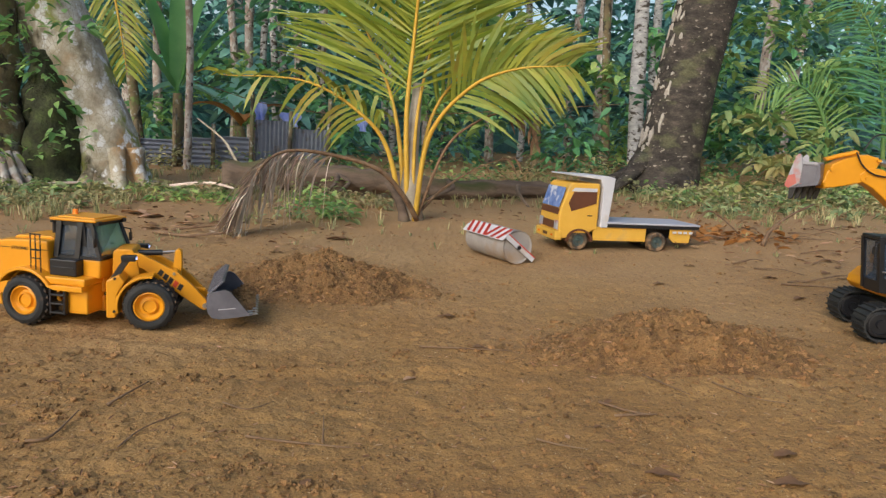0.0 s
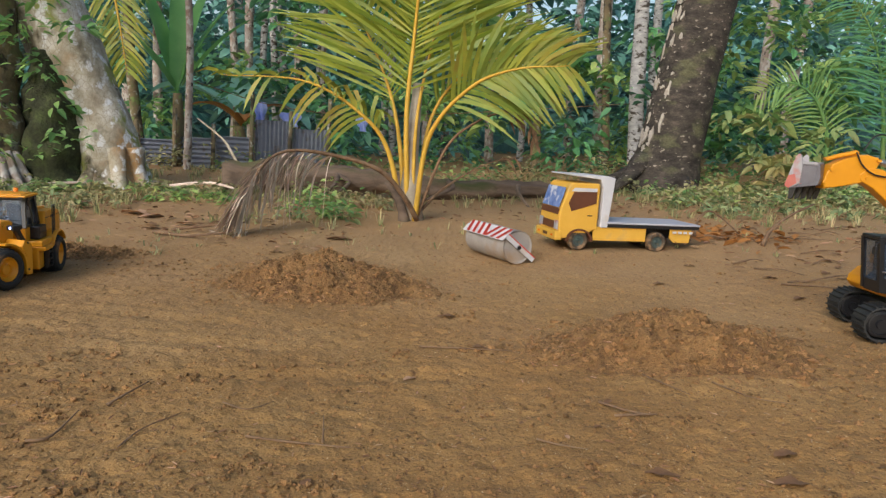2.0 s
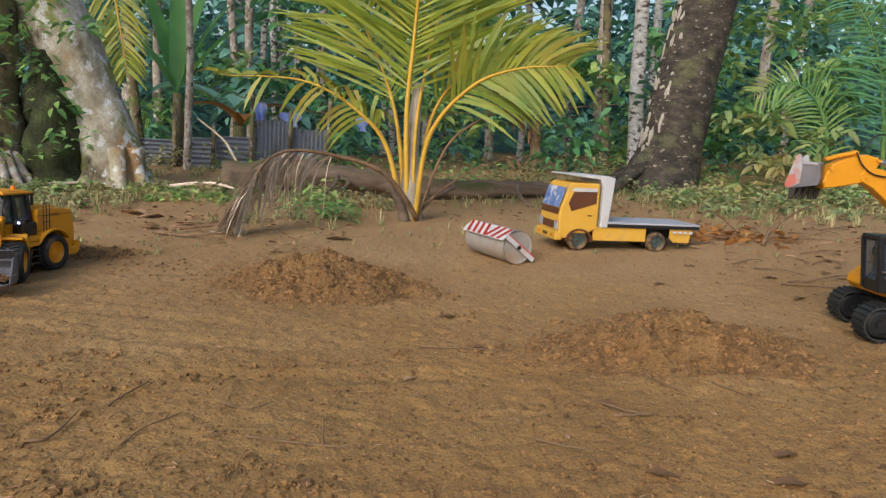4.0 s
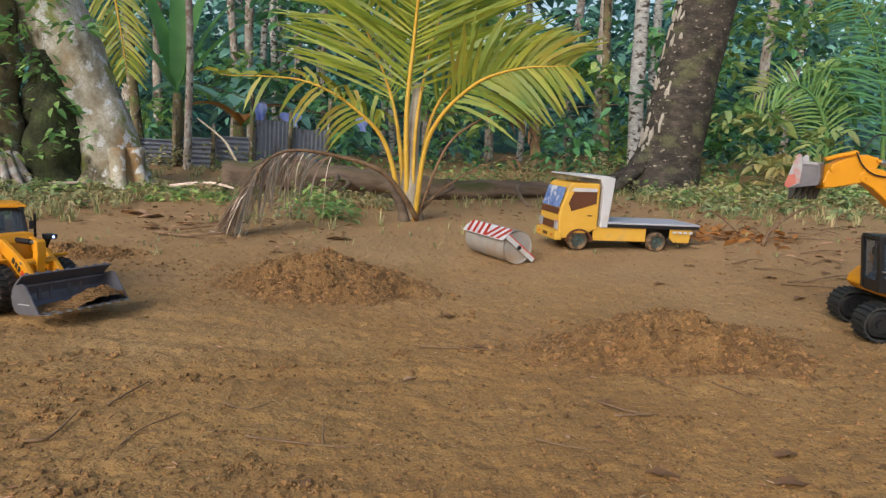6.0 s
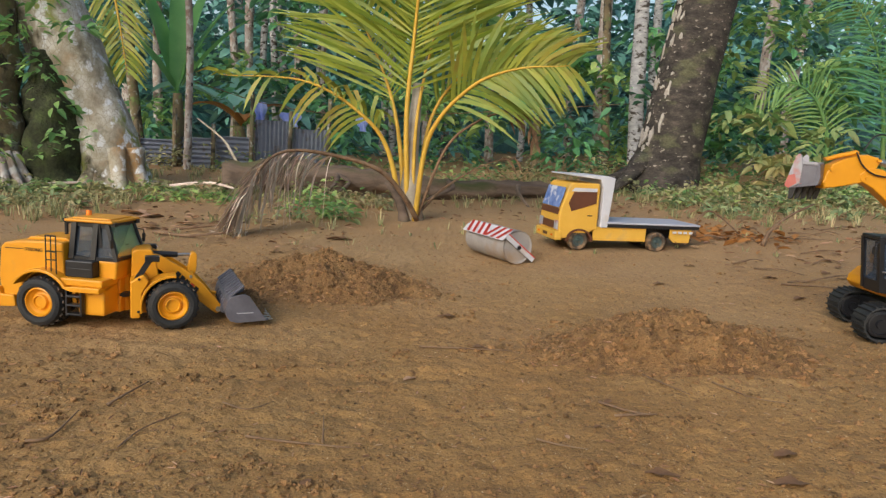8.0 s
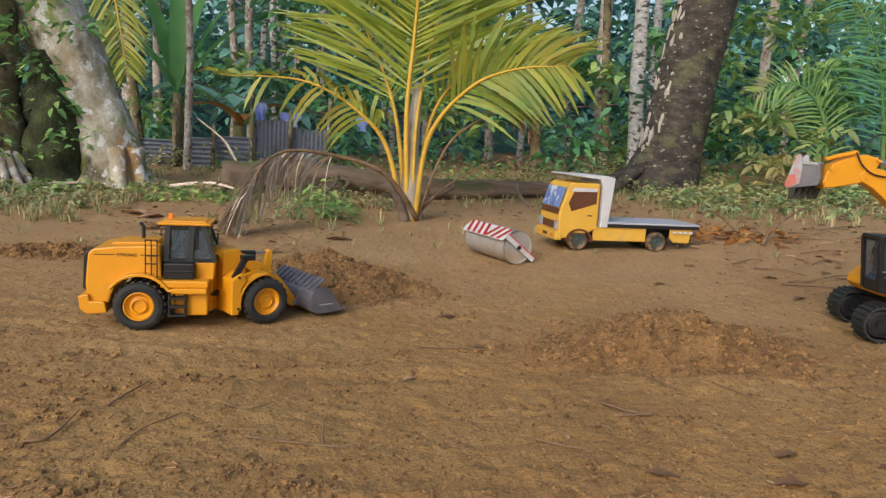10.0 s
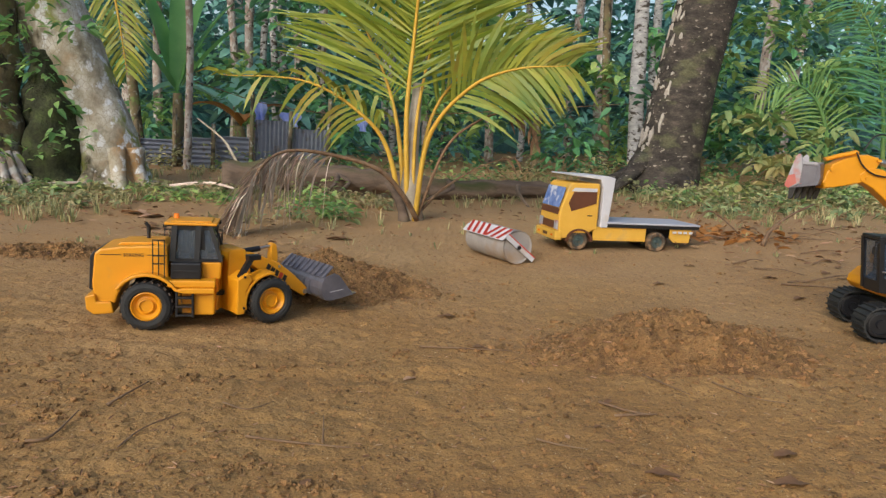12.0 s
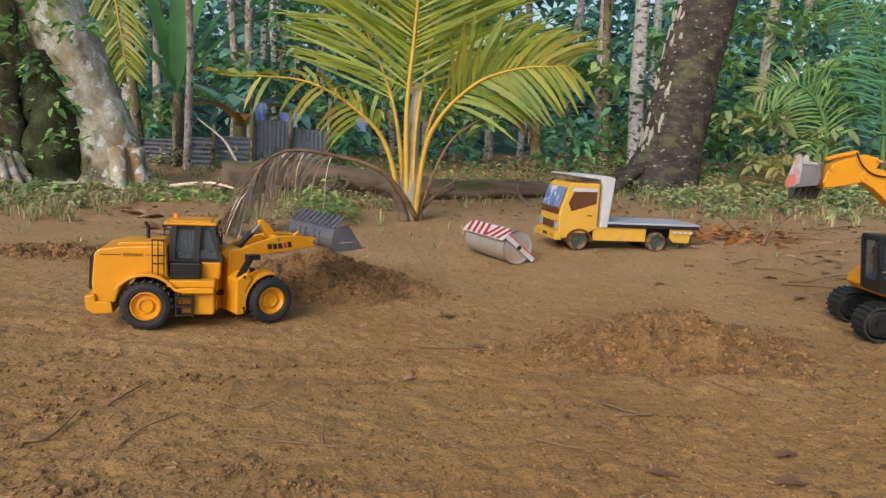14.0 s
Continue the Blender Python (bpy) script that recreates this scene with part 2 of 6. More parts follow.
_b.inputs["Base Color"].default_value = (0.8, 0.85, 1, 1)
_b.inputs["Emission Color"].default_value = (0.3, 0.45, 1.0, 1)
_b.inputs["Emission Strength"].default_value = 3.0


# ---- mesh helpers ----
def link_mesh(name, me, material_, parent=None, label="", smooth=False):
    me.materials.append(material_)
    if smooth:
        me.polygons.foreach_set("use_smooth", [True] * len(me.polygons))
    ob = new(name, me)
    if parent:
        ob.parent = parent
    if label:
        ob["label"] = label
    return ob


def part(name, bm, material_, parent=None, label="", smooth=False):
    """One bmesh as one mesh object under its thing."""
    me = bpy.data.meshes.new(name)
    bmesh.ops.recalc_face_normals(bm, faces=bm.faces)
    bm.to_mesh(me)
    bm.free()
    return link_mesh(name, me, material_, parent, label, smooth)


def box(bm, x0, x1, y0, y1, z0, z1, bevel=0.0, m=None):
    r = bmesh.ops.create_cube(bm, size=1)
    vs = r["verts"]
    for v in vs:
        v.co = Vector((x0 + (v.co.x + 0.5) * (x1 - x0), y0 + (v.co.y + 0.5) * (y1 - y0), z0 + (v.co.z + 0.5) * (z1 - z0)))
    if m:
        bmesh.ops.transform(bm, matrix=m, verts=vs)
    if bevel:
        es = list({e for v in vs for e in v.link_edges})
        bmesh.ops.bevel(bm, geom=es, offset=bevel, segments=2, affect="EDGES", profile=0.5)
    return bm


def prism(bm, profile, y0, y1, bevel=0.0, inset=0.0):
    """A polygon in x and z, drawn out along y."""
    a = [bm.verts.new((x, y0, z)) for x, z in profile]
    b = [bm.verts.new((x, y1, z)) for x, z in profile]
    n = len(profile)
    fs = [bm.faces.new(a), bm.faces.new(b[::-1])]
    for i in range(n):
        fs.append(bm.faces.new((a[i], b[i], b[(i + 1) % n], a[(i + 1) % n])))
    bmesh.ops.recalc_face_normals(bm, faces=fs)
    if bevel:
        es = list({e for f in fs for e in f.edges})
        bmesh.ops.bevel(bm, geom=es, offset=bevel, segments=2, affect="EDGES", profile=0.5)
    return bm


def rod(bm, p0, p1, r0, r1=None, seg=10):
    p0, p1 = Vector(p0), Vector(p1)
    r1 = r0 if r1 is None else r1
    d = p1 - p0
    q = d.to_track_quat("Z", "Y").to_matrix().to_4x4()
    bmesh.ops.create_cone(bm, cap_ends=True, segments=seg, radius1=r0, radius2=r1, depth=d.length,
                          matrix=Matrix.Translation((p0 + p1) / 2) @ q)
    return bm


def tube(bm, pts, radii, seg=8, rough=0.0, seed=0):
    """A tapered tube along points, with an uneven skin."""
    rnd = random.Random(seed)
    pts = [Vector(p) for p in pts]
    rings = []
    for i, p in enumerate(pts):
        d = (pts[min(i + 1, len(pts) - 1)] - pts[max(i - 1, 0)]).normalized()
        u = d.orthogonal().normalized() if i == 0 else (u - d * u.dot(d)).normalized()
        w = d.cross(u)
        r = radii[i] if hasattr(radii, "__len__") else radii
        ring = []
        for k in range(seg):
            a = 2 * math.pi * k / seg
            rr = r * (1 + rough * (noise.noise(Vector((math.cos(a) * 1.5, math.sin(a) * 1.5, i * 0.35 + seed * 7.3))) + 0.25 * rnd.uniform(-1, 1)))
            ring.append(bm.verts.new(p + (u * math.cos(a) + w * math.sin(a)) * rr))
        rings.append(ring)
    for a, b in zip(rings, rings[1:]):
        for k in range(seg):
            bm.faces.new((a[k], a[(k + 1) % seg], b[(k + 1) % seg], b[k]))
    bm.faces.new(rings[0][::-1])
    bm.faces.new(rings[-1])
    return bm


def smooth_line(pts, n):
    """n points along a Catmull-Rom curve."""
    pts = [Vector(p) for p in pts]
    pts = [2 * pts[0] - pts[1]] + pts + [2 * pts[-1] - pts[-2]]
    out = []
    k = len(pts) - 3
    for i in range(n):
        s = i / (n - 1) * k
        j = min(int(s), k - 1)
        f = s - j
        a, b, c, d = pts[j:j + 4]
        out.append(0.5 * (2 * b + (c - a) * f + (2 * a - 5 * b + 4 * c - d) * f * f + (3 * b - a - 3 * c + d) * f ** 3))
    return out


def raw_mesh(name, verts, faces):
    me = bpy.data.meshes.new(name)
    me.from_pydata(verts, [], faces)
    me.update()
    return me


def lattice_noise(x, y, seed):
    xi, yi = np.floor(x).astype(int), np.floor(y).astype(int)
    fx, fy = x - xi, y - yi
    fx, fy = fx * fx * (3 - 2 * fx), fy * fy * (3 - 2 * fy)
    def h(a, b):
        v = (a * 374761393 + b * 668265263 + seed * 974711) & 0xFFFFFFFF
        v = ((v ^ (v >> 13)) * 1274126177) & 0xFFFFFFFF
        v = ((v ^ (v >> 15)) * 461845907) & 0xFFFFFFFF
        return ((v >> 8) & 0xFFFF) / 65535.0
    return (h(xi, yi) * (1 - fx) + h(xi + 1, yi) * fx) * (1 - fy) + (h(xi, yi + 1) * (1 - fx) + h(xi + 1, yi + 1) * fx) * fy - 0.5


def fractal(x, y, size, octaves, seed, gain=0.5):
    out, amp = 0 * x, 1.0
    for o in range(octaves):
        c, q = math.cos(0.65 + 0.9 * o), math.sin(0.65 + 0.9 * o)
        out = out + amp * lattice_noise((x * c - y * q) / size + 13.7 * o, (x * q + y * c) / size - 7.1 * o, seed + o)
        size, amp = size / 2.03, amp * gain
    return out
# ---- ground ----
def rise(a, w):
    return (np.sqrt(a * a + w * w) + a) / 2


def height(x, y):
    slope = 0.06 * rise(x + 0.1, 0.2) + 0.03 * rise(y - 2.5, 0.5) - 0.03 * rise(x - 3, 1.0) - 0.03 * rise(y - 9, 2.0)
    # the truck stands on a level patch
    slope = slope - 0.06 * (x - 0.72) * np.exp(-((x - 0.72) / 0.32) ** 4 - ((y - 2.9) / 0.3) ** 4)
    return slope + relief(x, y)


def swell(x, y):
    """Slow rise and fall of the yard over about a metre."""
    return 0.0035 * np.sin(2.1 * x + 0.9 * y + 1.05) + 0.003 * np.sin(1.3 * x - 2.3 * y + 1.83) + 0.001


def relief(x, y):
    near = np.clip((6 - y) / 3, 0, 1)
    z = swell(x, y) + 0.0013 * fractal(x, y, 0.16, 4, 11) * near
    lumps = fractal(x, y, 0.05, 4, 23)
    z = z + 0.008 * np.clip(lumps - 0.2, 0, 1) * near + 0.010 * np.clip(fractal(x, y, 0.085, 3, 57, 0.6) - 0.30, 0, 0.22) * near - 0.02 * np.clip(fractal(x, y, 0.07, 3, 71, 0.6) - 0.34, 0, 0.2) * near - 0.006 * np.clip(-0.28 - lumps, 0, 1) * near + 0.0045 * fractal(x, y, 0.021, 3, 31, 0.7) * near
    # shallow wheel ruts left by the machines
    for (x0, y0, x1, y1, w) in ((-1.6, 1.50, -0.2, 1.44, 0.03), (-1.6, 1.66, -0.2, 1.60, 0.03), (-0.6, 1.25, 0.9, 1.34, 0.03), (-0.1, 1.75, 0.6, 1.9, 0.03)):
        t = np.clip((x - x0) / (x1 - x0), 0, 1)
        d = np.abs(y - (y0 + (y1 - y0) * t) - 0.02 * np.sin(x * 4)) / w
        fade = near * np.clip((x - x0) * 4, 0, 1) * np.clip((x1 - x) * 4, 0, 1)
        z = z - 0.0035 * np.exp(-d * d) * fade + 0.002 * np.exp(-(d - 1.6) ** 2 * 3) * fade
    return z


def ground_height(x, y):
    return float(height(np.array([float(x)]), np.array([float(y)]))[0])


def spread(lo, hi, step, out, grow):
    mid = list(np.arange(lo, hi, step))
    a, s = hi, step
    right = []
    while a < out:
        right.append(a)
        s = min(s * grow, 4.0)
        a += s
    left, a, s = [], lo - step, step
    while a > -out:
        left.append(a)
        s = min(s * grow, 4.0)
        a -= s
    return np.array(left[::-1] + mid + right)


def build_ground():
    xs = spread(-1.0, 1.0, 0.0052, 70, 1.03)
    ys = spread(0.62, 2.3, 0.0052, 70, 1.026)
    gx, gy = np.meshgrid(xs, ys)
    gz = height(gx, gy)
    nx, ny = len(xs), len(ys)
    me = bpy.data.meshes.new("ground")
    me.vertices.add(nx * ny)
    me.vertices.foreach_set("co", np.stack([gx, gy, gz], -1).ravel())
    i = (np.arange(ny - 1)[:, None] * nx + np.arange(nx - 1)[None]).ravel()
    quads = np.stack([i, i + 1, i + nx + 1, i + nx], -1)
    me.loops.add(quads.size)
    me.loops.foreach_set("vertex_index", quads.ravel())
    me.polygons.add(len(quads))
    me.polygons.foreach_set("loop_start", np.arange(len(quads)) * 4)
    me.update()
    me.validate()
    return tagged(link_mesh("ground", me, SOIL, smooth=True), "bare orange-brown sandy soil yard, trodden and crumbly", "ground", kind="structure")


build_ground()


def clods(name, spots, label, mat=None):
    """Many small uneven lumps of soil in one mesh. spots: x, y, z, radius."""
    verts, faces = [], []
    rnd = random.Random(4)
    base = [(1, 0, 0), (-1, 0, 0), (0, 1, 0), (0, -1, 0), (0, 0, 1), (0, 0, -1)]
    tri = [(0, 2, 4), (2, 1, 4), (1, 3, 4), (3, 0, 4), (2, 0, 5), (1, 2, 5), (3, 1, 5), (0, 3, 5)]
    for x, y, z, r in spots:
        k = len(verts)
        turn = Euler((rnd.uniform(0, 6), rnd.uniform(0, 6), rnd.uniform(0, 6))).to_matrix()
        for b in base:
            p = turn @ (Vector(b) * r * rnd.uniform(0.55, 1.2))
            verts.append((x + p.x, y + p.y, z + p.z * 0.75))
        faces += [(k + a, k + b, k + c) for a, b, c in tri]
    return tagged(link_mesh(name, raw_mesh(name, verts, faces), mat or CLOD), label, "soil", kind="stuff")


def mound(label, cx, cy, rx, ry, top, seed, turn=0.0, n=190, pits=()):
    """A loose heap of dug soil whose foot runs out into the yard."""
    u = np.linspace(-1.25, 1.25, n)
    gu, gv = np.meshgrid(u, u)
    c, s = math.cos(turn), math.sin(turn)
    X = cx + gu * rx * c - gv * ry * s
    Y = cy + gu * rx * s + gv * ry * c
    r = np.sqrt(gu ** 2 + gv ** 2) + 0.35 * fractal(X, Y, 0.16, 3, seed)
    body = np.clip(1 - r, 0, 1)
    body = body ** 1.15
    Z = height(X, Y) + top * np.minimum(body * 1.5, 0.35 + body * 0.55) * (1 + 0.9 * fractal(X, Y, 0.12, 3, seed + 3))
    Z += 0.022 * fractal(X, Y, 0.034, 4, seed + 5, 0.7) * np.clip(body * 5, 0, 1)
    for px, py, pr, depth in pits:
        Z -= depth * np.exp(-((X - px) ** 2 + (Y - py) ** 2) / pr ** 2) * np.clip(body * 6, 0, 1)
    Z -= 0.012 * (body <= 0.0)
    idx = [(j * n + i, j * n + i + 1, (j + 1) * n + i + 1, (j + 1) * n + i) for j in range(n - 1) for i in range(n - 1)]
    me = raw_mesh("soil_mound", np.stack([X, Y, Z], -1).reshape(-1, 3).tolist(), idx)
    ob = tagged(link_mesh("soil_mound", me, SOIL_DARK, smooth=True), label, "soil mound", "heaps of dug soil")
    rnd = random.Random(seed)
    spots = []
    for _ in range(9000):
        j, i = rnd.randrange(n), rnd.randrange(n)
        if body[j, i] > 0.02 or (r[j, i] < 1.3 and rnd.random() < 0.22):
            spots.append((X[j, i], Y[j, i], Z[j, i] + (0.012 if body[j, i] <= 0 else 0), 0.0015 + 0.0105 * rnd.random() ** 4))
    return spots


LUMPS = mound("heap of freshly dug crumbly brown soil beside the track", -0.36, 2.08, 0.335, 0.25, 0.080, 3, pits=((-0.41, 2.0, 0.06, 0.034), (-0.27, 1.99, 0.035, 0.018)))
LUMPS += mound("low spread heap of loose brown soil with roots", 0.54, 1.50, 0.32, 0.22, 0.072, 9, -0.15)
LUMPS += mound("low scraped ridge of soil behind the track", -1.33, 2.34, 0.26, 0.12, 0.020, 14, 0.1, 110)
clods("heap_clods", LUMPS, "loose crumbs and clods of brown soil")
_r = random.Random(8)
_spots = []
for _ in range(22000):
    y = 0.7 + 2.6 * _r.random() ** 1.6
    x = _r.uniform(-0.75, 0.75) * (y + 0.1)
    r_ = 0.0008 + 0.0048 * _r.random() ** 6
    _spots.append((x, y, ground_height(x, y) + r_ * 0.2, r_))
# small groups of broken clods
for cx, cy, k, sp in ((-0.62, 1.18, 90, 0.09), (-0.42, 1.22, 60, 0.05), (-0.33, 1.29, 50, 0.05), (-0.66, 1.32, 60, 0.06), (-0.08, 1.42, 30, 0.03), (-0.6, 1.03, 40, 0.04), (0.09, 1.47, 60, 0.05), (-0.21, 0.83, 40, 0.03), (-0.16, 0.84, 40, 0.02),
                      (-0.25, 0.87, 30, 0.03), (-0.9, 2.25, 60, 0.12), (-1.05, 2.2, 60, 0.1), (-0.7, 2.2, 50, 0.1), (0.05, 1.76, 60, 0.04), (0.8, 1.05, 50, 0.08), (0.2, 1.12, 40, 0.06), (-0.45, 0.8, 40, 0.05)):
    for _ in range(k):
        x, y = _r.gauss(cx, sp * 0.7), _r.gauss(cy, sp * 0.5)
        r_ = 0.001 + 0.008 * _r.random() ** 3
        _spots.append((x, y, ground_height(x, y) + r_ * 0.3, r_))
for _ in range(170):
    cy = 0.75 + 2.2 * _r.random() ** 1.4
    cx = _r.uniform(-0.7, 0.7) * (cy + 0.1)
    for _ in range(_r.randrange(6, 26)):
        x, y = _r.gauss(cx, 0.022), _r.gauss(cy, 0.016)
        r_ = 0.0008 + 0.006 * _r.random() ** 3
        _spots.append((x, y, ground_height(x, y) + r_ * 0.2, r_))
clods("ground_crumbs", _spots, "fine scattered crumbs of dry brown soil")
# ---- trees and woods ----
def trunk(name, label, pts, radii, mat, seg=14, rough=0.12, seed=1, group=""):
    bm = bmesh.new()
    n = max(6, int(len(pts) * 7))
    line = smooth_line(pts, n)
    k = len(radii) - 1
    rr = []
    for i in range(n):
        s = i / (n - 1) * k
        j = min(int(s), k - 1)
        rr.append(radii[j] + (radii[j + 1] - radii[j]) * (s - j))
    tube(bm, line, rr, seg, rough, seed)
    root = tagged(new(name), label, "tree", group)
    part("trunk", bm, mat, root, smooth=True)
    return root


def leaf_cards(spots, shape=0.45, seed=0, droop=0.25):
    """Folded pointed leaves. spots: x, y, z, length, heading, pitch."""
    verts, faces = [], []
    rnd = random.Random(seed)
    for x, y, z, L, head, pitch in spots:
        k = len(verts)
        d = Vector((math.cos(head) * math.cos(pitch), math.sin(head) * math.cos(pitch), math.sin(pitch)))
        side = Vector((-math.sin(head), math.cos(head), 0))
        roll = rnd.uniform(-0.8, 0.8)
        up = d.cross(side)
        side = side * math.cos(roll) + up * math.sin(roll)
        w = L * shape * 0.5
        p = Vector((x, y, z))
        mid = p + d * L * 0.27 - Vector((0, 0, L * droop * 0.1))
        far = p + d * L * 0.64 - Vector((0, 0, L * droop * 0.42))
        tip = p + d * L - Vector((0, 0, L * droop))
        fold = Vector((0, 0, w * 0.35))
        v, q = side * w + fold, fold - side * w
        verts += [tuple(p), tuple(mid + v * 0.92), tuple(far + v * 0.8), tuple(tip), tuple(far + q * 0.8), tuple(mid + q * 0.92), tuple(mid), tuple(far)]
        faces += [(k, k + 1, k + 6), (k + 1, k + 2, k + 7, k + 6), (k + 2, k + 3, k + 7), (k, k + 6, k + 5), (k + 6, k + 7, k + 4, k + 5), (k + 7, k + 3, k + 4)]
    return verts, faces


def foliage(name, label, category, mat, spots, shape=0.45, seed=0, droop=0.25, kind="stuff", parent=None):
    v, f = leaf_cards(spots, shape, seed, droop)
    ob = link_mesh(name, raw_mesh(name, v, f), mat, parent)
    return ob if parent else tagged(ob, label, category, kind=kind)


def clump_spots(rnd, cx, cy, cz, r, count, L, flat=0.7):
    out = []
    for _ in range(count):
        a, e = rnd.uniform(0, 6.283), rnd.uniform(-0.9, 1.3)
        q = r * rnd.random() ** 0.5
        x = cx + q * math.cos(a) * math.cos(e)
        y = cy + q * math.sin(a) * math.cos(e)
        z = cz + q * math.sin(e) * flat
        out.append((x, y, z, L * rnd.uniform(0.6, 1.3), a + rnd.uniform(-0.8, 0.8), rnd.uniform(-0.7, 0.7)))
    return out


def frond_leaflets(line, length, side_angle, droop, seed, start=0.2, skip=0.0, width=0.030, rise=0.0, pairs=34, plane=None):
    """Long narrow leaflets on both sides of a rachis, each bent in three."""
    rnd = random.Random(seed)
    leaves = []
    n = len(line)
    plane = Vector(plane or (0, 1, 0))
    for i in range(pairs):
        s = start + (1 - start) * i / (pairs - 1)
        j = min(int(s * (n - 1)), n - 2)
        p = line[j].lerp(line[j + 1], s * (n - 1) - j)
        d = (line[j + 1] - line[j]).normalized()
        out = d.cross(plane).normalized()
        L0 = length * (0.55 + 0.6 * math.sin(math.pi * min(1, 0.18 + s * 0.75)))
        for sgn in (-1, 1):
            if rnd.random() < skip:
                continue
            L = L0 * rnd.uniform(0.85, 1.12)
            a = side_angle * rnd.uniform(0.85, 1.15)
            w = (out * sgn * math.sin(a) + d * math.cos(a) + plane * rnd.uniform(-0.35, 0.25) + Vector((0, 0, rise))).normalized()
            verts = []
            cross = w.cross(plane).normalized() * 0.9 + plane * rnd.uniform(-0.35, 0.35)
            q = p.copy()
            for t in range(5):
                f = t / 4
                ww = width * (0.35, 0.95, 1.0, 0.7, 0.05)[t] * 0.5
                verts += [tuple(q + cross * ww), tuple(q - cross * ww)]
                step = (w - Vector((0, 0, droop * (0.3 + f * 1.7)))).normalized()
                q = q + step * L / 4
            leaves.append(verts)
    return leaves


STRIP4 = [(0, 1, 3, 2), (2, 3, 5, 4), (4, 5, 7, 6), (6, 7, 9, 8)]


def frond(parent, pts, radius, length, side_angle, droop, seed, leaf_mat, rachis_mat, label="", **kw):
    line = smooth_line(pts, 26)
    bm = bmesh.new()
    tube(bm, line, [radius * (1 - 0.88 * i / 25) for i in range(26)], 7, 0.05, seed)
    r = part("rachis", bm, rachis_mat, parent, label, smooth=True)
    for v in frond_leaflets(line, length, side_angle, droop, seed, **kw):
        link_mesh("leaflet", raw_mesh("leaflet", v, STRIP4), leaf_mat, r)
    return r


# young coconut palm behind the track: rooted at (-0.2, 3.72)
def young_palm():
    root = tagged(new("young_coconut_palm"), "young coconut palm with yellow-green arching fronds on bare soil", "palm")
    root.matrix_basis = pose(-0.2, 3.72, ground_height(-0.2, 3.72) - 0.02, 0, -3.4, 0) @ Matrix.Scale(1.2, 4)
    bm = bmesh.new()
    tube(bm, [(0.02, 0.02, -0.03), (0.012, 0.03, 0.12), (0.02, 0.05, 0.3), (0.05, 0.06, 0.62)], [0.055, 0.048, 0.03, 0.022], 12, 0.15, 4)
    part("stem", bm, DRY_FROND, root, "fibrous grey-brown sheathed stem", smooth=True)
    bm = bmesh.new()
    tube(bm, smooth_line([(-0.01, -0.03, 0.0), (-0.03, -0.04, 0.1), (-0.09, -0.05, 0.19)], 8), [0.035, 0.026, 0.02, 0.02, 0.018, 0.015, 0.012, 0.01], 8, 0.2, 9)
    part("dead_sheath", bm, LOG, root, "withered brown leaf base", smooth=True)
    F = [
        # rachis points, radius, leaflet length, angle, droop, leaf material, options
        ([(0, 0, 0), (0.0, 0, 0.46), (0.035, 0.0, 0.79), (0.075, -0.08, 1.1), (0.12, -0.22, 1.42)], 0.019, 0.50, 1.15, 0.10, PALM_LEAF, dict(start=0.34, pairs=54, rise=0.16, width=0.0165)),
        ([(-0.01, 0.03, 0), (-0.05, 0.08, 0.46), (-0.16, 0.16, 0.80), (-0.33, 0.2, 1.12)], 0.017, 0.42, 0.95, 0.08, PALM_LEAF, dict(start=0.42, pairs=38, rise=0.14, width=0.0165)),
        ([(-0.02, -0.02, 0), (-0.08, -0.05, 0.33), (-0.21, -0.1, 0.50), (-0.42, -0.14, 0.615), (-0.74, -0.18, 0.635)], 0.018, 0.19, 0.75, 0.9, PALM_YELLOW, dict(start=0.34, pairs=24, skip=0.5, width=0.021)),
        ([(0.03, -0.02, 0), (0.10, -0.08, 0.38), (0.27, -0.16, 0.58), (0.45, -0.22, 0.65), (0.66, -0.26, 0.66)], 0.018, 0.28, 0.80, 0.42, PALM_YELLOW, dict(start=0.40, pairs=32, width=0.020)),
        ([(0.03, 0.05, 0), (0.11, 0.12, 0.48), (0.33, 0.2, 0.72), (0.64, 0.24, 0.76)], 0.015, 0.34, 0.55, 0.16, PALM_LEAF, dict(start=0.38, pairs=34, width=0.017)),
        ([(0.02, 0.0, 0.02), (0.05, 0.03, 0.5), (0.16, 0.1, 0.95), (0.30, 0.14, 1.3)], 0.014, 0.46, 0.9, 0.1, PALM_LEAF, dict(start=0.45, pairs=34, width=0.016)),
    ]
    for i, (pts, rad, length, ang, droop, mat, kw) in enumerate(F):
        frond(root, pts, rad * 0.74, length, ang, droop, 20 + i, mat, RACHIS, **kw)
    frond(root, [(0.04, -0.01, 0.02), (0.17, -0.04, 0.33), (0.31, -0.06, 0.45), (0.44, -0.05, 0.49), (0.52, -0.04, 0.46), (0.56, -0.03, 0.36)], 0.008, 0.10, 0.6, 1.6, 41, TWIG, TWIG,
          "dried brown drooping frond", start=0.5, pairs=14, skip=0.5, width=0.016)
    frond(root, [(0.03, 0.05, 0.02), (0.16, 0.1, 0.15), (0.36, 0.16, 0.26), (0.56, 0.2, 0.3)], 0.008, 0.10, 0.6, 1.4, 43, TWIG, TWIG,
          "thin dead brown stalk", start=0.6, pairs=8, skip=0.5, width=0.014)


young_palm()


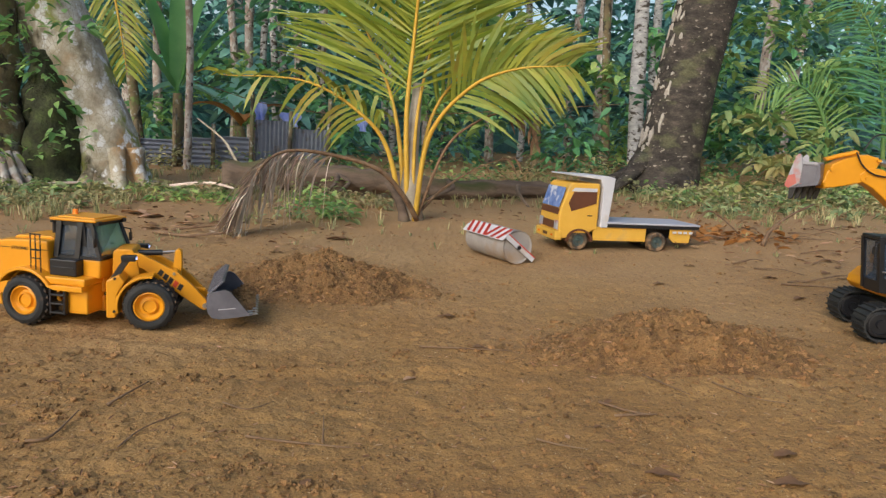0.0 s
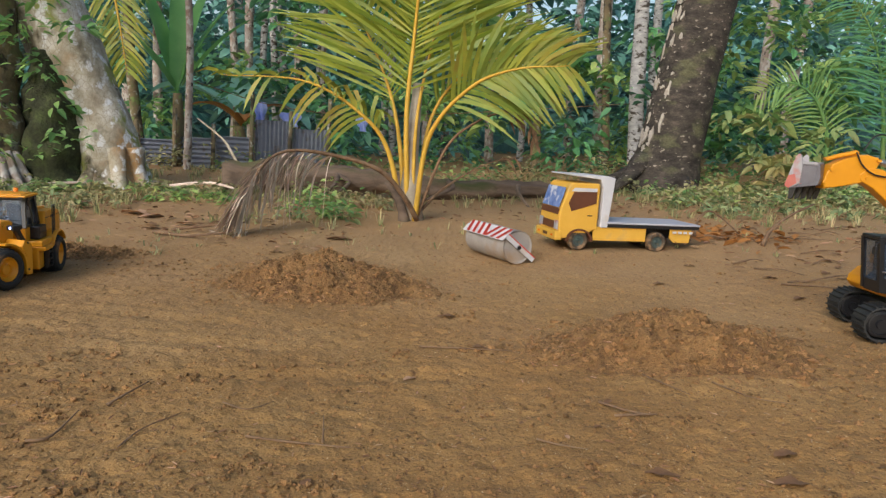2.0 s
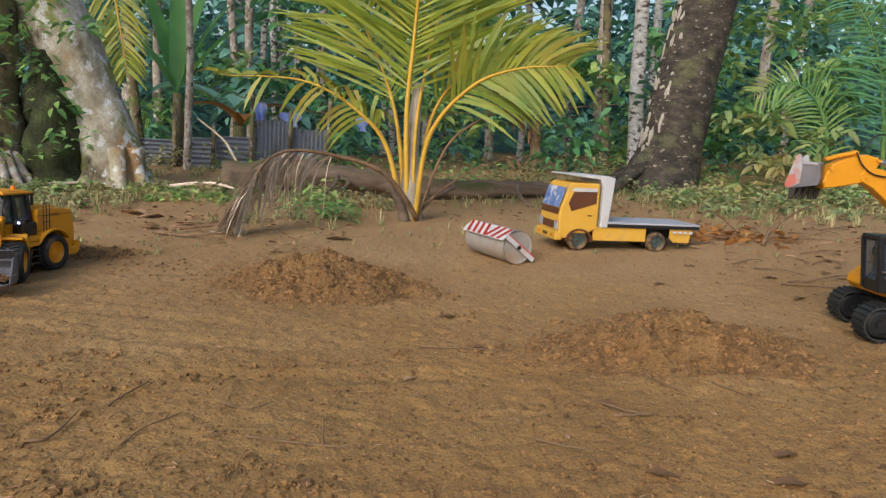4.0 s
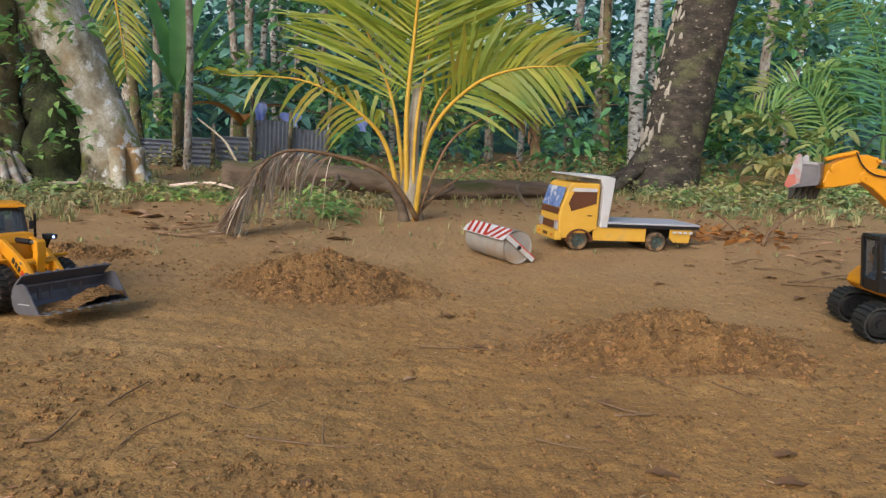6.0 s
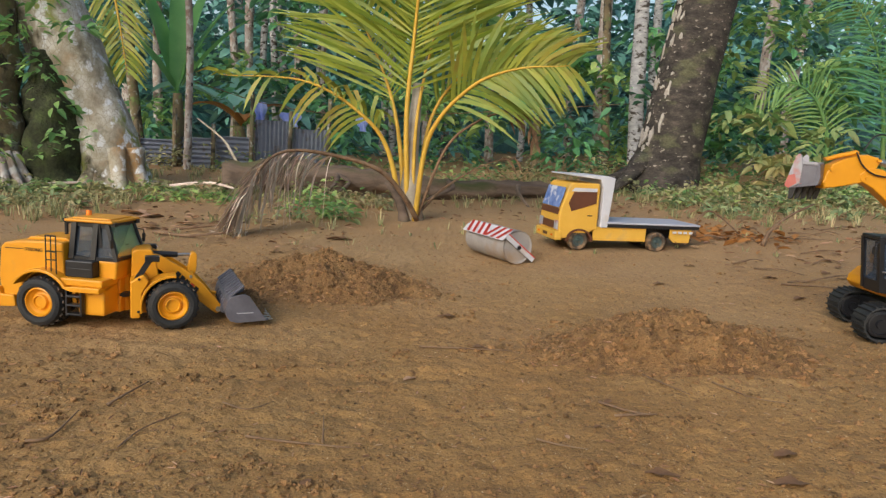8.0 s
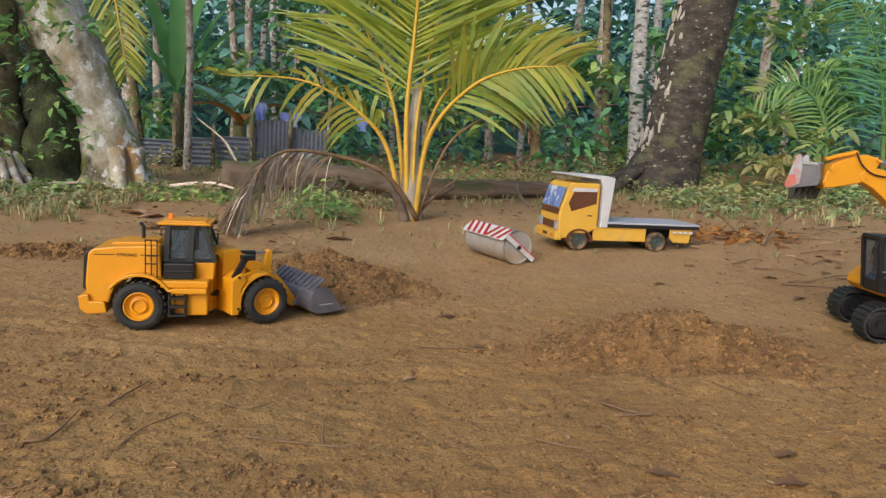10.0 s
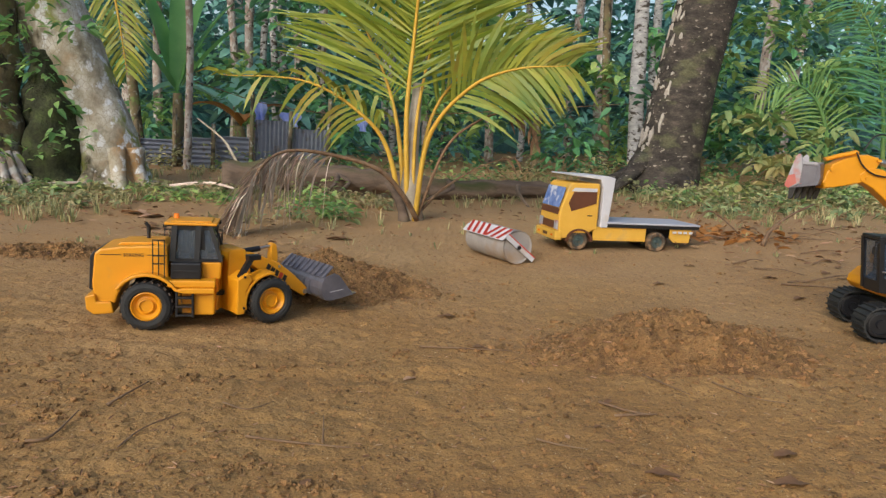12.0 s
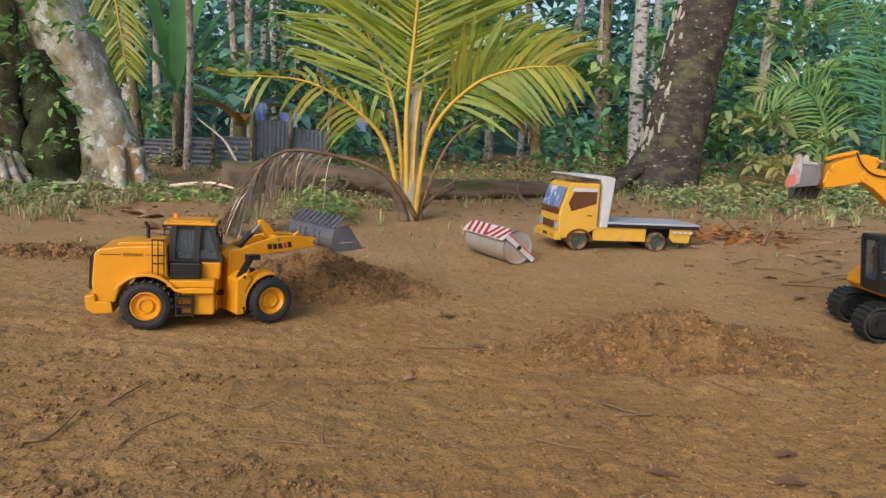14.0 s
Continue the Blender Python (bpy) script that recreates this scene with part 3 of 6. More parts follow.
def dry_frond():
    root = tagged(new("fallen_palm_frond"), "dry grey-brown fallen coconut frond drooping onto the soil", "dead frond")
    pts = [(-0.14, 3.5, 0.06), (-0.22, 3.4, 0.2), (-0.34, 3.32, 0.315), (-0.56, 3.24, 0.37), (-0.72, 3.12, 0.375), (-0.80, 2.98, 0.30), (-0.84, 2.86, 0.14)]
    line = smooth_line(pts, 30)
    bm = bmesh.new()
    tube(bm, line, [0.015 * (1 - 0.8 * i / 29) for i in range(30)], 7, 0.1, 3)
    part("rachis", bm, TWIG, root, smooth=True)
    rnd = random.Random(12)
    for _ in range(170):
        verts = []
        s = 0.48 + 0.5 * rnd.random() ** 0.7
        p = line[int(s * 29)].copy()
        w = Vector((-0.5 + rnd.uniform(-0.35, 0.5), rnd.uniform(-0.7, 0.1), 0.1 - 0.5 * s)).normalized()
        L = rnd.uniform(0.22, 0.42)
        width = rnd.uniform(0.003, 0.010)
        cr = Vector((rnd.uniform(-0.6, 0.6), 1, rnd.uniform(-1, 1))).normalized()
        curl = rnd.uniform(0.25, 0.6)
        for t in range(7):
            ww = width * (0.5, 1, 1, 0.9, 0.7, 0.4, 0.1)[t]
            verts += [tuple(p + cr * ww), tuple(p - cr * ww)]
            w = (w + Vector((rnd.uniform(-0.16, 0.16), rnd.uniform(-0.16, 0.16), -curl))).normalized()
            p = p + w * L / 6
            p.z = max(p.z, 0.02 + 0.02 * rnd.random())
        link_mesh("dry_leaflet", raw_mesh("dry_leaflet", verts, [(2 * t, 2 * t + 1, 2 * t + 3, 2 * t + 2) for t in range(6)]), DRY_FROND, root)


dry_frond()

# the large trunks
big_l = trunk("leaning_tree", "broad pale lichen-covered leaning tree trunk with moss", [(-2.14, 4.55, -0.1), (-2.18, 4.55, 0.12), (-2.36, 4.55, 0.6), (-2.63, 4.55, 1.25), (-3.0, 4.55, 2.2), (-3.8, 4.6, 4.5)], [0.26, 0.215, 0.215, 0.23, 0.22, 0.2], BARK_GREY, 22, 0.12, 2)
big_e = trunk("mossy_tree", "dark mossy trunk with exposed roots", [(-2.74, 4.2, -0.1), (-2.75, 4.2, 0.12), (-2.78, 4.22, 0.6), (-2.82, 4.25, 1.3), (-2.95, 4.3, 4)], [0.34, 0.22, 0.19, 0.18, 0.14], BARK_MOSS, 18, 0.2, 3)
big_r = trunk("coconut_trunk", "thick dark coconut palm trunk leaning, bark flaked white", [(1.64, 5.5, -0.05), (1.67, 5.5, 0.22), (1.72, 5.5, 0.5), (1.80, 5.5, 1.1), (1.89, 5.5, 1.65), (2.1, 5.5, 2.8), (2.5, 5.5, 5.0)], [0.42, 0.31, 0.245, 0.225, 0.22, 0.21, 0.18], BARK_DARK, 20, 0.06, 5)
for i, (a, r0, r1) in enumerate(((-1.9, 0.21, 0.36), (-1.0, 0.21, 0.38), (-0.4, 0.21, 0.36))):
    bm = bmesh.new()
    c, q = math.cos(a), math.sin(a)
    tube(bm, smooth_line([(-2.19 + 0.18 * c, 4.55 + 0.18 * q, 0.3), (-2.17 + r0 * c, 4.55 + r0 * q, 0.12), (-2.17 + r1 * c, 4.55 + r1 * q, -0.02)], 8), [0.06, 0.06, 0.055, 0.05, 0.045, 0.04, 0.03, 0.015], 9, 0.3, i)
    part("buttress_root", bm, BARK_GREY, big_l, smooth=True)
bm = bmesh.new()
for (a, b, c) in (((1.5, 5.4, 0.42), (1.34, 5.25, 0.26), (1.14, 5.15, 0.12)), ((1.45, 5.45, 0.32), (1.24, 5.35, 0.24), (1.05, 5.4, 0.13)), ((1.75, 5.3, 0.28), (1.8, 5.12, 0.2), (1.85, 4.95, 0.12))):
    tube(bm, smooth_line([a, b, c], 9), [0.07, 0.065, 0.06, 0.05, 0.045, 0.04, 0.03, 0.02, 0.01], 8, 0.3, 2)
FLAKE = material("pale_bark_flake", [(0.34, 0.30, 0.25), (0.55, 0.51, 0.46)], 0.9, scale=25, bump=0.4, bump_scale=90)
rnd = random.Random(6)
for i in range(48):
    z = 0.5 + 1.25 * rnd.random()
    cx = np.interp(z, (0.5, 1.1, 1.65, 2.8), (1.72, 1.80, 1.89, 2.1))
    rad = np.interp(z, (0.5, 1.1, 1.65), (0.245, 0.225, 0.22)) * 1.01
    a = 3.2 + 0.85 * rnd.random() ** 2.2
    fb = bmesh.new()
    h, w = 0.012 + 0.07 * rnd.random() ** 2, rnd.uniform(0.03, 0.12)
    k = 9
    rims = []
    for push in (0.0, 0.012):
        ring = []
        for j in range(k):
            e = 6.283 * j / k
            q = 0.35 + 0.85 * random.Random(i * 20 + j).random()
            aa = a + w * q * math.cos(e)
            zz = z + h * q * math.sin(e)
            ring.append(fb.verts.new((cx + 0.14 * (zz - z) + (rad + push) * math.cos(aa), 5.5 + (rad + push) * math.sin(aa), zz)))
        rims.append(ring)
    fb.faces.new(rims[1])
    for j in range(k):
        fb.faces.new((rims[0][j], rims[0][(j + 1) % k], rims[1][(j + 1) % k], rims[1][j]))
    part("bark_flake", fb, FLAKE, big_r, "pale peeling bark" if i == 0 else "")
part("root", bm, BARK_DARK, big_r, "grey spreading surface roots", smooth=True)
bm = bmesh.new()
for i in range(11):
    a = -2.7 + i * 0.24
    c, s = math.cos(a), math.sin(a)
    rr = random.Random(i).uniform(0.35, 0.6)
    tube(bm, smooth_line([(-2.74 + 0.16 * c, 4.2 + 0.16 * s, 0.24), (-2.74 + 0.26 * c, 4.2 + 0.26 * s, 0.1), (-2.74 + rr * c, 4.2 + rr * s, -0.03)], 8), [0.035, 0.033, 0.03, 0.028, 0.024, 0.02, 0.016, 0.01], 7, 0.25, i)
part("root", bm, BARK_RED, big_e, "tangle of reddish exposed roots", smooth=True)

# mossy stump fills the shadowy hollow between trunks; shade is in its colour
trunk("mossy_stump", "mossy tree stump between larger trunks, shade of the hollow in its colour", [(-2.46, 4.32, -0.1), (-2.46, 4.32, 0.3), (-2.49, 4.34, 0.62), (-2.52, 4.36, 0.86)], [0.20, 0.165, 0.13, 0.05], MOSS_SHADED, 18, 0.4, 8)

THIN = [  # foot x, y, top x at 2.4 m, radius, material
    (-2.245, 6.0, -2.25, 0.03, "r"), (-2.89, 6.5, -2.97, 0.045, "b"), (-2.46, 8.0, -2.52, 0.042, "r"), (-2.25, 8.0, -2.30, 0.05, "r"), (-2.12, 8.1, -2.16, 0.04, "w"),
    (-2.23, 9.0, -2.30, 0.045, "w"), (-1.97, 9.0, -1.99, 0.05, "r"), (-1.78, 9.6, -1.8, 0.045, "w"), (-1.55, 8.6, -1.55, 0.035, "r"), (1.845, 7.0, 1.77, 0.074, "w"),
    (1.67, 7.5, 1.52, 0.042, "b"), (1.9, 9.0, 1.85, 0.08, "r"), (-0.35, 10.0, -0.4, 0.05, "r"), (-0.75, 9.2, -0.8, 0.045, "w"), (0.55, 9.8, 0.55, 0.06, "r"), (1.05, 10.5, 1.05, 0.05, "w"),
    (-3.4, 8.2, -3.4, 0.05, "r"), (3.4, 8.0, 3.5, 0.06, "r"), (2.65, 9.2, 2.55, 0.06, "w"), (-1.1, 11.5, -1.1, 0.06, "w"), (-0.1, 12.5, -0.15, 0.07, "r"), (4.6, 9.8, 4.7, 0.07, "r"),
    (-4.6, 10.0, -4.6, 0.08, "r"), (-2.9, 12.0, -2.9, 0.08, "w"), (-3.8, 12.5, -3.8, 0.09, "r"), (2.1, 12.5, 2.1, 0.08, "r"), (-2.6, 10.5, -2.6, 0.05, "w"),
]
for i, (x, y, tx, r, k) in enumerate(THIN):
    mat, text = {"r": (BARK_RED, "slender tree with patchy reddish-grey bark"), "w": (BARK_WHITE, "slender tree with whitish flecked bark"), "b": (BARK_MOSS, "slender dark brown tree stem")}[k]
    rnd = random.Random(i)
    mx = (x + tx) / 2 + rnd.uniform(-0.04, 0.04)
    t = trunk("slender_tree", text, [(x, y, -0.1), (x + 0.01, y, 0.3), (mx, y, 1.2), (tx, y, 2.4), (tx + (tx - x) * 1.1 + rnd.uniform(-0.2, 0.2), y, 5.5)], [r * 1.3, r * 1.1, r, r * 0.95, r * 0.7], mat, 10, 0.16, 30 + i, "slender trees of the wood")
    foliage("crown", "", "", LEAF_HAZED, clump_spots(rnd, tx + (tx - x), y, 5.4, 1.2, 70, 0.3), parent=t, seed=i)


def banana(x, y, z, leaves, label, mat=None, seed=0, bend=1.4):
    """Banana plant: sheathed stem and long split blades with a midrib."""
    root = tagged(new("banana_plant"), label, "banana plant", "banana plants")
    root.matrix_basis = pose(x, y, 0)
    bm = bmesh.new()
    tube(bm, smooth_line([(0, 0, -0.05), (0.01, 0, z * 0.5), (0.0, 0, z)], 10), [0.075 - 0.004 * i for i in range(10)], 10, 0.1, seed)
    part("stem", bm, BARK_MOSS, root, smooth=True)
    for i, (head, lean, L, w) in enumerate(leaves):
        rnd = random.Random(seed * 10 + i)
        verts, faces = [], []
        d = Vector((math.cos(head), math.sin(head), 0))
        side = Vector((-math.sin(head), math.cos(head), 0))
        p, ang, n = Vector((0, 0, z)), lean, 15
        for t in range(n):
            f = t / (n - 1)
            ww = w * (0.1 if f < 0.12 else math.sin(math.pi * min(1.0, 0.12 + 0.88 * f)) ** 0.6) * 0.5 + 0.004
            up = Vector((0, 0, 1)) * math.cos(ang) - d * math.sin(ang)
            lift = up * ww * 0.3
            e = rnd.uniform(0.85, 1.05)
            verts += [tuple(p + side * ww * e + lift), tuple(p), tuple(p - side * ww * e + lift)]
            p = p + (d * math.cos(ang) + Vector((0, 0, 1)) * math.sin(ang)) * (L / (n - 1))
            ang -= bend * (1.2 / n) * (0.4 + f)
        for t in range(n - 1):
            b = 3 * t
            faces += [(b, b + 1, b + 4, b + 3), (b + 1, b + 2, b + 5, b + 4)]
        link_mesh("blade", raw_mesh("blade", verts, faces), mat or LEAF_BLUE_HAZED, root, smooth=True)


banana(-2.44, 6.3, 0.75, [(2.6, 1.22, 1.2, 0.17), (1.9, 1.4, 1.25, 0.15), (1.0, 1.36, 1.2, 0.16), (0.55, 1.2, 1.0, 0.17), (0.3, 1.0, 0.95, 0.15), (3.0, 0.95, 0.8, 0.15)], "banana plant with broad upright green leaves", BANANA_LEAF, 1, 0.45)
banana(-2.3, 7.6, 0.6, [(0.2, 0.55, 1.3, 0.3), (-0.6, 0.4, 1.2, 0.3), (1.5, 1.2, 1.2, 0.3), (3.0, 0.7, 1.1, 0.3)], "banana plant with spreading bluish-green leaves", LEAF_BLUE_HAZED, 2)
banana(0.95, 7.8, 0.9, [(0.4, 1.1, 1.2, 0.36), (2.4, 1.0, 1.2, 0.34), (-1.2, 0.9, 1.1, 0.34), (1.2, 1.3, 1.2, 0.34), (3.4, 0.5, 1.1, 0.3)], "banana plant with broad green leaves among trees", BANANA_LEAF, 3)
banana(2.9, 9.0, 0.9, [(0.4, 1.0, 1.3, 0.36), (2.8, 0.9, 1.3, 0.34), (-1.4, 0.9, 1.2, 0.34)], "banana plant in shade behind the undergrowth", LEAF_BLUE_HAZED, 4)
banana(-2.05, 6.9, 0.5, [(0.2, 0.9, 0.55, 0.14), (3.0, 0.8, 0.6, 0.13), (-1.2, 0.6, 0.5, 0.13), (-2.4, 0.9, 0.5, 0.12)], "withered banana sucker with drooping orange-brown leaves", ORANGE_LEAF, 5)
# drooping fronds of other palms
for i, (base, pts, L, mat, text) in enumerate([
    ((-2.95, 6.1, 0), [(0.0, 0, 2.2), (0.06, -0.1, 1.75), (0.16, -0.15, 1.3), (0.22, -0.15, 0.9)], 0.35, PALM_YELLOW, "yellowing palm frond hanging beside trunks"),
    ((2.86, 5.45, 0.16), [(0.0, 0, 0.05), (0.05, 0, 0.45), (-0.08, 0, 0.78), (-0.3, 0, 0.9), (-0.55, -0.05, 0.8)], 0.26, LEAF_LIGHT, "small arching palm at the wood's edge"),
    ((3.28, 5.6, 0.16), [(0.2, 0, 0.1), (0.1, 0, 0.8), (-0.05, 0, 1.3), (-0.35, 0, 1.7)], 0.34, LEAF, "tall feathery green palm frond"),
    ((3.42, 5.5, 0.16), [(0.1, 0, 0.1), (0.0, 0, 0.9), (-0.1, -0.1, 1.5), (-0.1, -0.2, 2.0)], 0.3, LEAF, "tall feathery green palm frond"),
]):
    r = tagged(new("palm"), text, "palm")
    r.matrix_basis = pose(*base)
    frond(r, pts, 0.02, L, 0.9, 0.35, 60 + i, mat, RACHIS if i == 0 else LEAF_LIGHT, start=0.15 if i else 0.05, pairs=36, width=0.026 if i == 0 else 0.016)

# undergrowth, in layers that thin out to gaps
rnd = random.Random(77)
layers = [  # count of clumps, x range, y range, z range, clump radius, leaf length, leaves a clump, material, name
    (70, (-4.5, 4.8), (6.8, 8.6), (0.05, 1.0), 0.35, 0.13, 46, LEAF, "undergrowth", "dense mixed green undergrowth in the wood"),
    (46, (-5, 5.5), (7.5, 10), (0.9, 2.2), 0.4, 0.16, 44, LEAF, "deep_foliage", "shaded dark green foliage between the trees"),
    (90, (-7, 7.5), (10, 13), (0.0, 3.0), 0.6, 0.24, 56, LEAF_HAZED, "far_foliage", "far foliage of the wood with bluish haze in its colour"),
    (44, (-6, 6.5), (9, 12), (0.2, 2.6), 0.5, 0.22, 46, LEAF_BLUE_HAZED, "bluish_foliage", "leaves of far shrubs, haze put into their bluish green"),
    (40, (2.2, 4.8), (6.0, 7.6), (0.3, 2.0), 0.26, 0.10, 50, LEAF_LIGHT, "bright_shrubs", "bright yellow-green broad-leaved shrubs at the wood's edge"),
    (20, (2.35, 4.4), (5.8, 6.4), (0.85, 1.85), 0.2, 0.105, 36, LEAF_LIGHT, "hanging_leaves", "hanging yellow-green leaves of a shrub at the wood's edge"),
    # lighter clumps brighten the wood by leaf colour, not by the sun
    (30, (-4.0, 4.5), (6.8, 9.0), (0.4, 2.0), 0.3, 0.13, 44, LEAF_LIGHT, "sunlit_leaves", "lighter green leaves, the light put into their colour"),
    (170, (-11, 11), (14, 19), (0.0, 5.0), 1.0, 0.42, 62, LEAF_HAZED, "woods_edge", "green mass of far woods with haze in its leaf colour"),
]
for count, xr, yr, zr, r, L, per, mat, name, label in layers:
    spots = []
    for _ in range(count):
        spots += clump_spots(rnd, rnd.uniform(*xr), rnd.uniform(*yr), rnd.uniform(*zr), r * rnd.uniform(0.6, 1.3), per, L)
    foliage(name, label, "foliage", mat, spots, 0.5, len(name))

spots = []
for _ in range(9):
    spots += clump_spots(rnd, rnd.uniform(1.95, 2.75), rnd.uniform(4.9, 5.5), rnd.uniform(0.22, 0.75), 0.14, 34, 0.10)
foliage("variegated_shrub", "orange and green variegated shrub beside the palm trunk", "shrub", CROTON, spots, 0.5, 4, kind="stuff")
# pale blue sheets added for bright sky glimpses between slender trees; cord added too
line_root = tagged(new("clothes_line"), "pale blue sheets added for sky glimpses between slender trees, on an added cord", "clothes line")
bm = bmesh.new()
tube(bm, smooth_line([(-2.25, 6.03, 0.86), (-1.8, 6.6, 0.73), (-1.4, 6.75, 0.68), (-0.8, 6.72, 0.66), (0.1, 6.9, 0.75), (1.84, 6.98, 0.95)], 30), 0.004, 5)
part("cord", bm, TWIG, line_root, "thin cord")
for tx, tz, w, h in ((-1.81, 0.64, 0.11, 0.19), (-1.52, 0.585, 0.17, 0.13), (-0.84, 0.58, 0.10, 0.13)):
    m = 8
    verts = [(tx + w * (i / (m - 1) - 0.5) * (1 - 0.25 * math.sin(j * 0.9)), 6.7 + 0.02 * math.sin(i * 1.7 + j * 0.6), tz + h * (j / (m - 1) - 0.5)) for j in range(m) for i in range(m)]
    faces = [(j * m + i, j * m + i + 1, (j + 1) * m + i + 1, (j + 1) * m + i) for j in range(m - 1) for i in range(m - 1)]
    link_mesh("cloth", raw_mesh("cloth", verts, faces), GLIMPSE, line_root, "crumpled pale blue sheet added to brighten a gap", smooth=True)

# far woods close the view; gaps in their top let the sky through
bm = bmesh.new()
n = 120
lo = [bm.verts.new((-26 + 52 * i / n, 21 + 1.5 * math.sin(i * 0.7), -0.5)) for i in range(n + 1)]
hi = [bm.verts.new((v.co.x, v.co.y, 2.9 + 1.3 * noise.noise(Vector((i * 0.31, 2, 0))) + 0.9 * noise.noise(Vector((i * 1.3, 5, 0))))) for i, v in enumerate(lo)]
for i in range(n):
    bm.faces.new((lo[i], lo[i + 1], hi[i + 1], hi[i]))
tagged(part("backdrop_woods", bm, BACKDROP_HAZED), "green distance of woods with bluish haze in its colour", "backdrop", kind="structure")
# ---- wheel loader ----
PIVOT_BACK, PIVOT_FRONT, HALF_TRACK, HUB = 0.131, 0.1055, 0.1015, 0.0555
ARM_AT, PIN = (0.052, 0.155), (0.156, -0.125)


def arc(cx, cz, r, a0, a1, n):
    return [(cx + r * math.cos(radians(a0 + (a1 - a0) * i / (n - 1))), cz + r * math.sin(radians(a0 + (a1 - a0) * i / (n - 1)))) for i in range(n)]


def lathe(bm, profile, seg=28, caps=True):
    """A profile of (radius, y) turned about the y axis."""
    rings = []
    for r, y in profile:
        rings.append([bm.verts.new((r * math.cos(2 * math.pi * k / seg), y, r * math.sin(2 * math.pi * k / seg))) for k in range(seg)])
    for a, b in zip(rings, rings[1:]):
        for k in range(seg):
            bm.faces.new((a[k], a[(k + 1) % seg], b[(k + 1) % seg], b[k]))
    if caps:
        bm.faces.new(rings[0])
        bm.faces.new(rings[-1])
    return bm


def loader_wheel(parent, side):
    """side -1: right, 1: left. The outer face lies on that side; the axle is the local y axis."""
    w = new("wheel")
    w.parent = parent
    s = side
    bm = bmesh.new()
    lathe(bm, [(0.030, s * 0.002), (0.034, s * 0.009), (0.041, s * 0.010), (0.048, s * 0.006), (0.0505, s * -0.003), (0.0505, s * -0.040), (0.046, s * -0.048), (0.034, s * -0.05), (0.03, s * -0.048)], 36, False)
    part("tyre", bm, RUBBER, w, "black lugged rubber tyre with dried mud")
    lug = None
    for k in range(22):
        for half in (0, 1):
            a = 2 * math.pi * (k + half * 0.5) / 22
            yc = s * (-0.012 if half == 0 else -0.033)
            m = Matrix.Rotation(a, 4, "Y") @ Matrix.Translation((0, yc, 0.0505)) @ Matrix.Rotation(s * (0.35 if half == 0 else -0.35), 4, "Z")
            if lug is None:
                bm = bmesh.new()
                box(bm, -0.0035, 0.0035, -0.011, 0.011, -0.003, 0.0025)
                lug = part("tread_lug", bm, RUBBER, w)
                ob = lug
            else:
                ob = new("tread_lug", lug.data)
                ob.parent = w
            ob.matrix_basis = m
    bm = bmesh.new()
    lathe(bm, [(0.031, s * -0.01), (0.031, s * 0.004), (0.0285, s * 0.0055), (0.025, s * -0.001), (0.020, s * -0.006), (0.0165, s * -0.005), (0.015, s * 0.001), (0.0135, s * 0.0015), (0.012, s * -0.003), (0.004, s * -0.003)], 32)
    part("rim", bm, YELLOW, w, "yellow plastic wheel rim", smooth=False)
    for piece in w.children:
        if piece.name.startswith("tread_lug"):
            piece.matrix_basis = Matrix.Diagonal((1.06, 1, 1.06, 1)) @ piece.matrix_basis
        else:
            piece.data.transform(Matrix.Diagonal((1.06, 1, 1.06, 1)))
    return w


def word(text, size, mat, parent, m, label=""):
    """Lettering in the built-in font as a thin mesh."""
    cu = bpy.data.curves.new("lettering", "FONT")
    cu.body, cu.size, cu.extrude, cu.align_x = text, size, 0.0004, "CENTER"
    tmp = bpy.data.objects.new("lettering_outline", cu)
    me = bpy.data.meshes.new_from_object(tmp)
    bpy.data.objects.remove(tmp)
    ob = link_mesh("lettering", me, mat, parent, label)
    ob.matrix_basis = m
    return ob


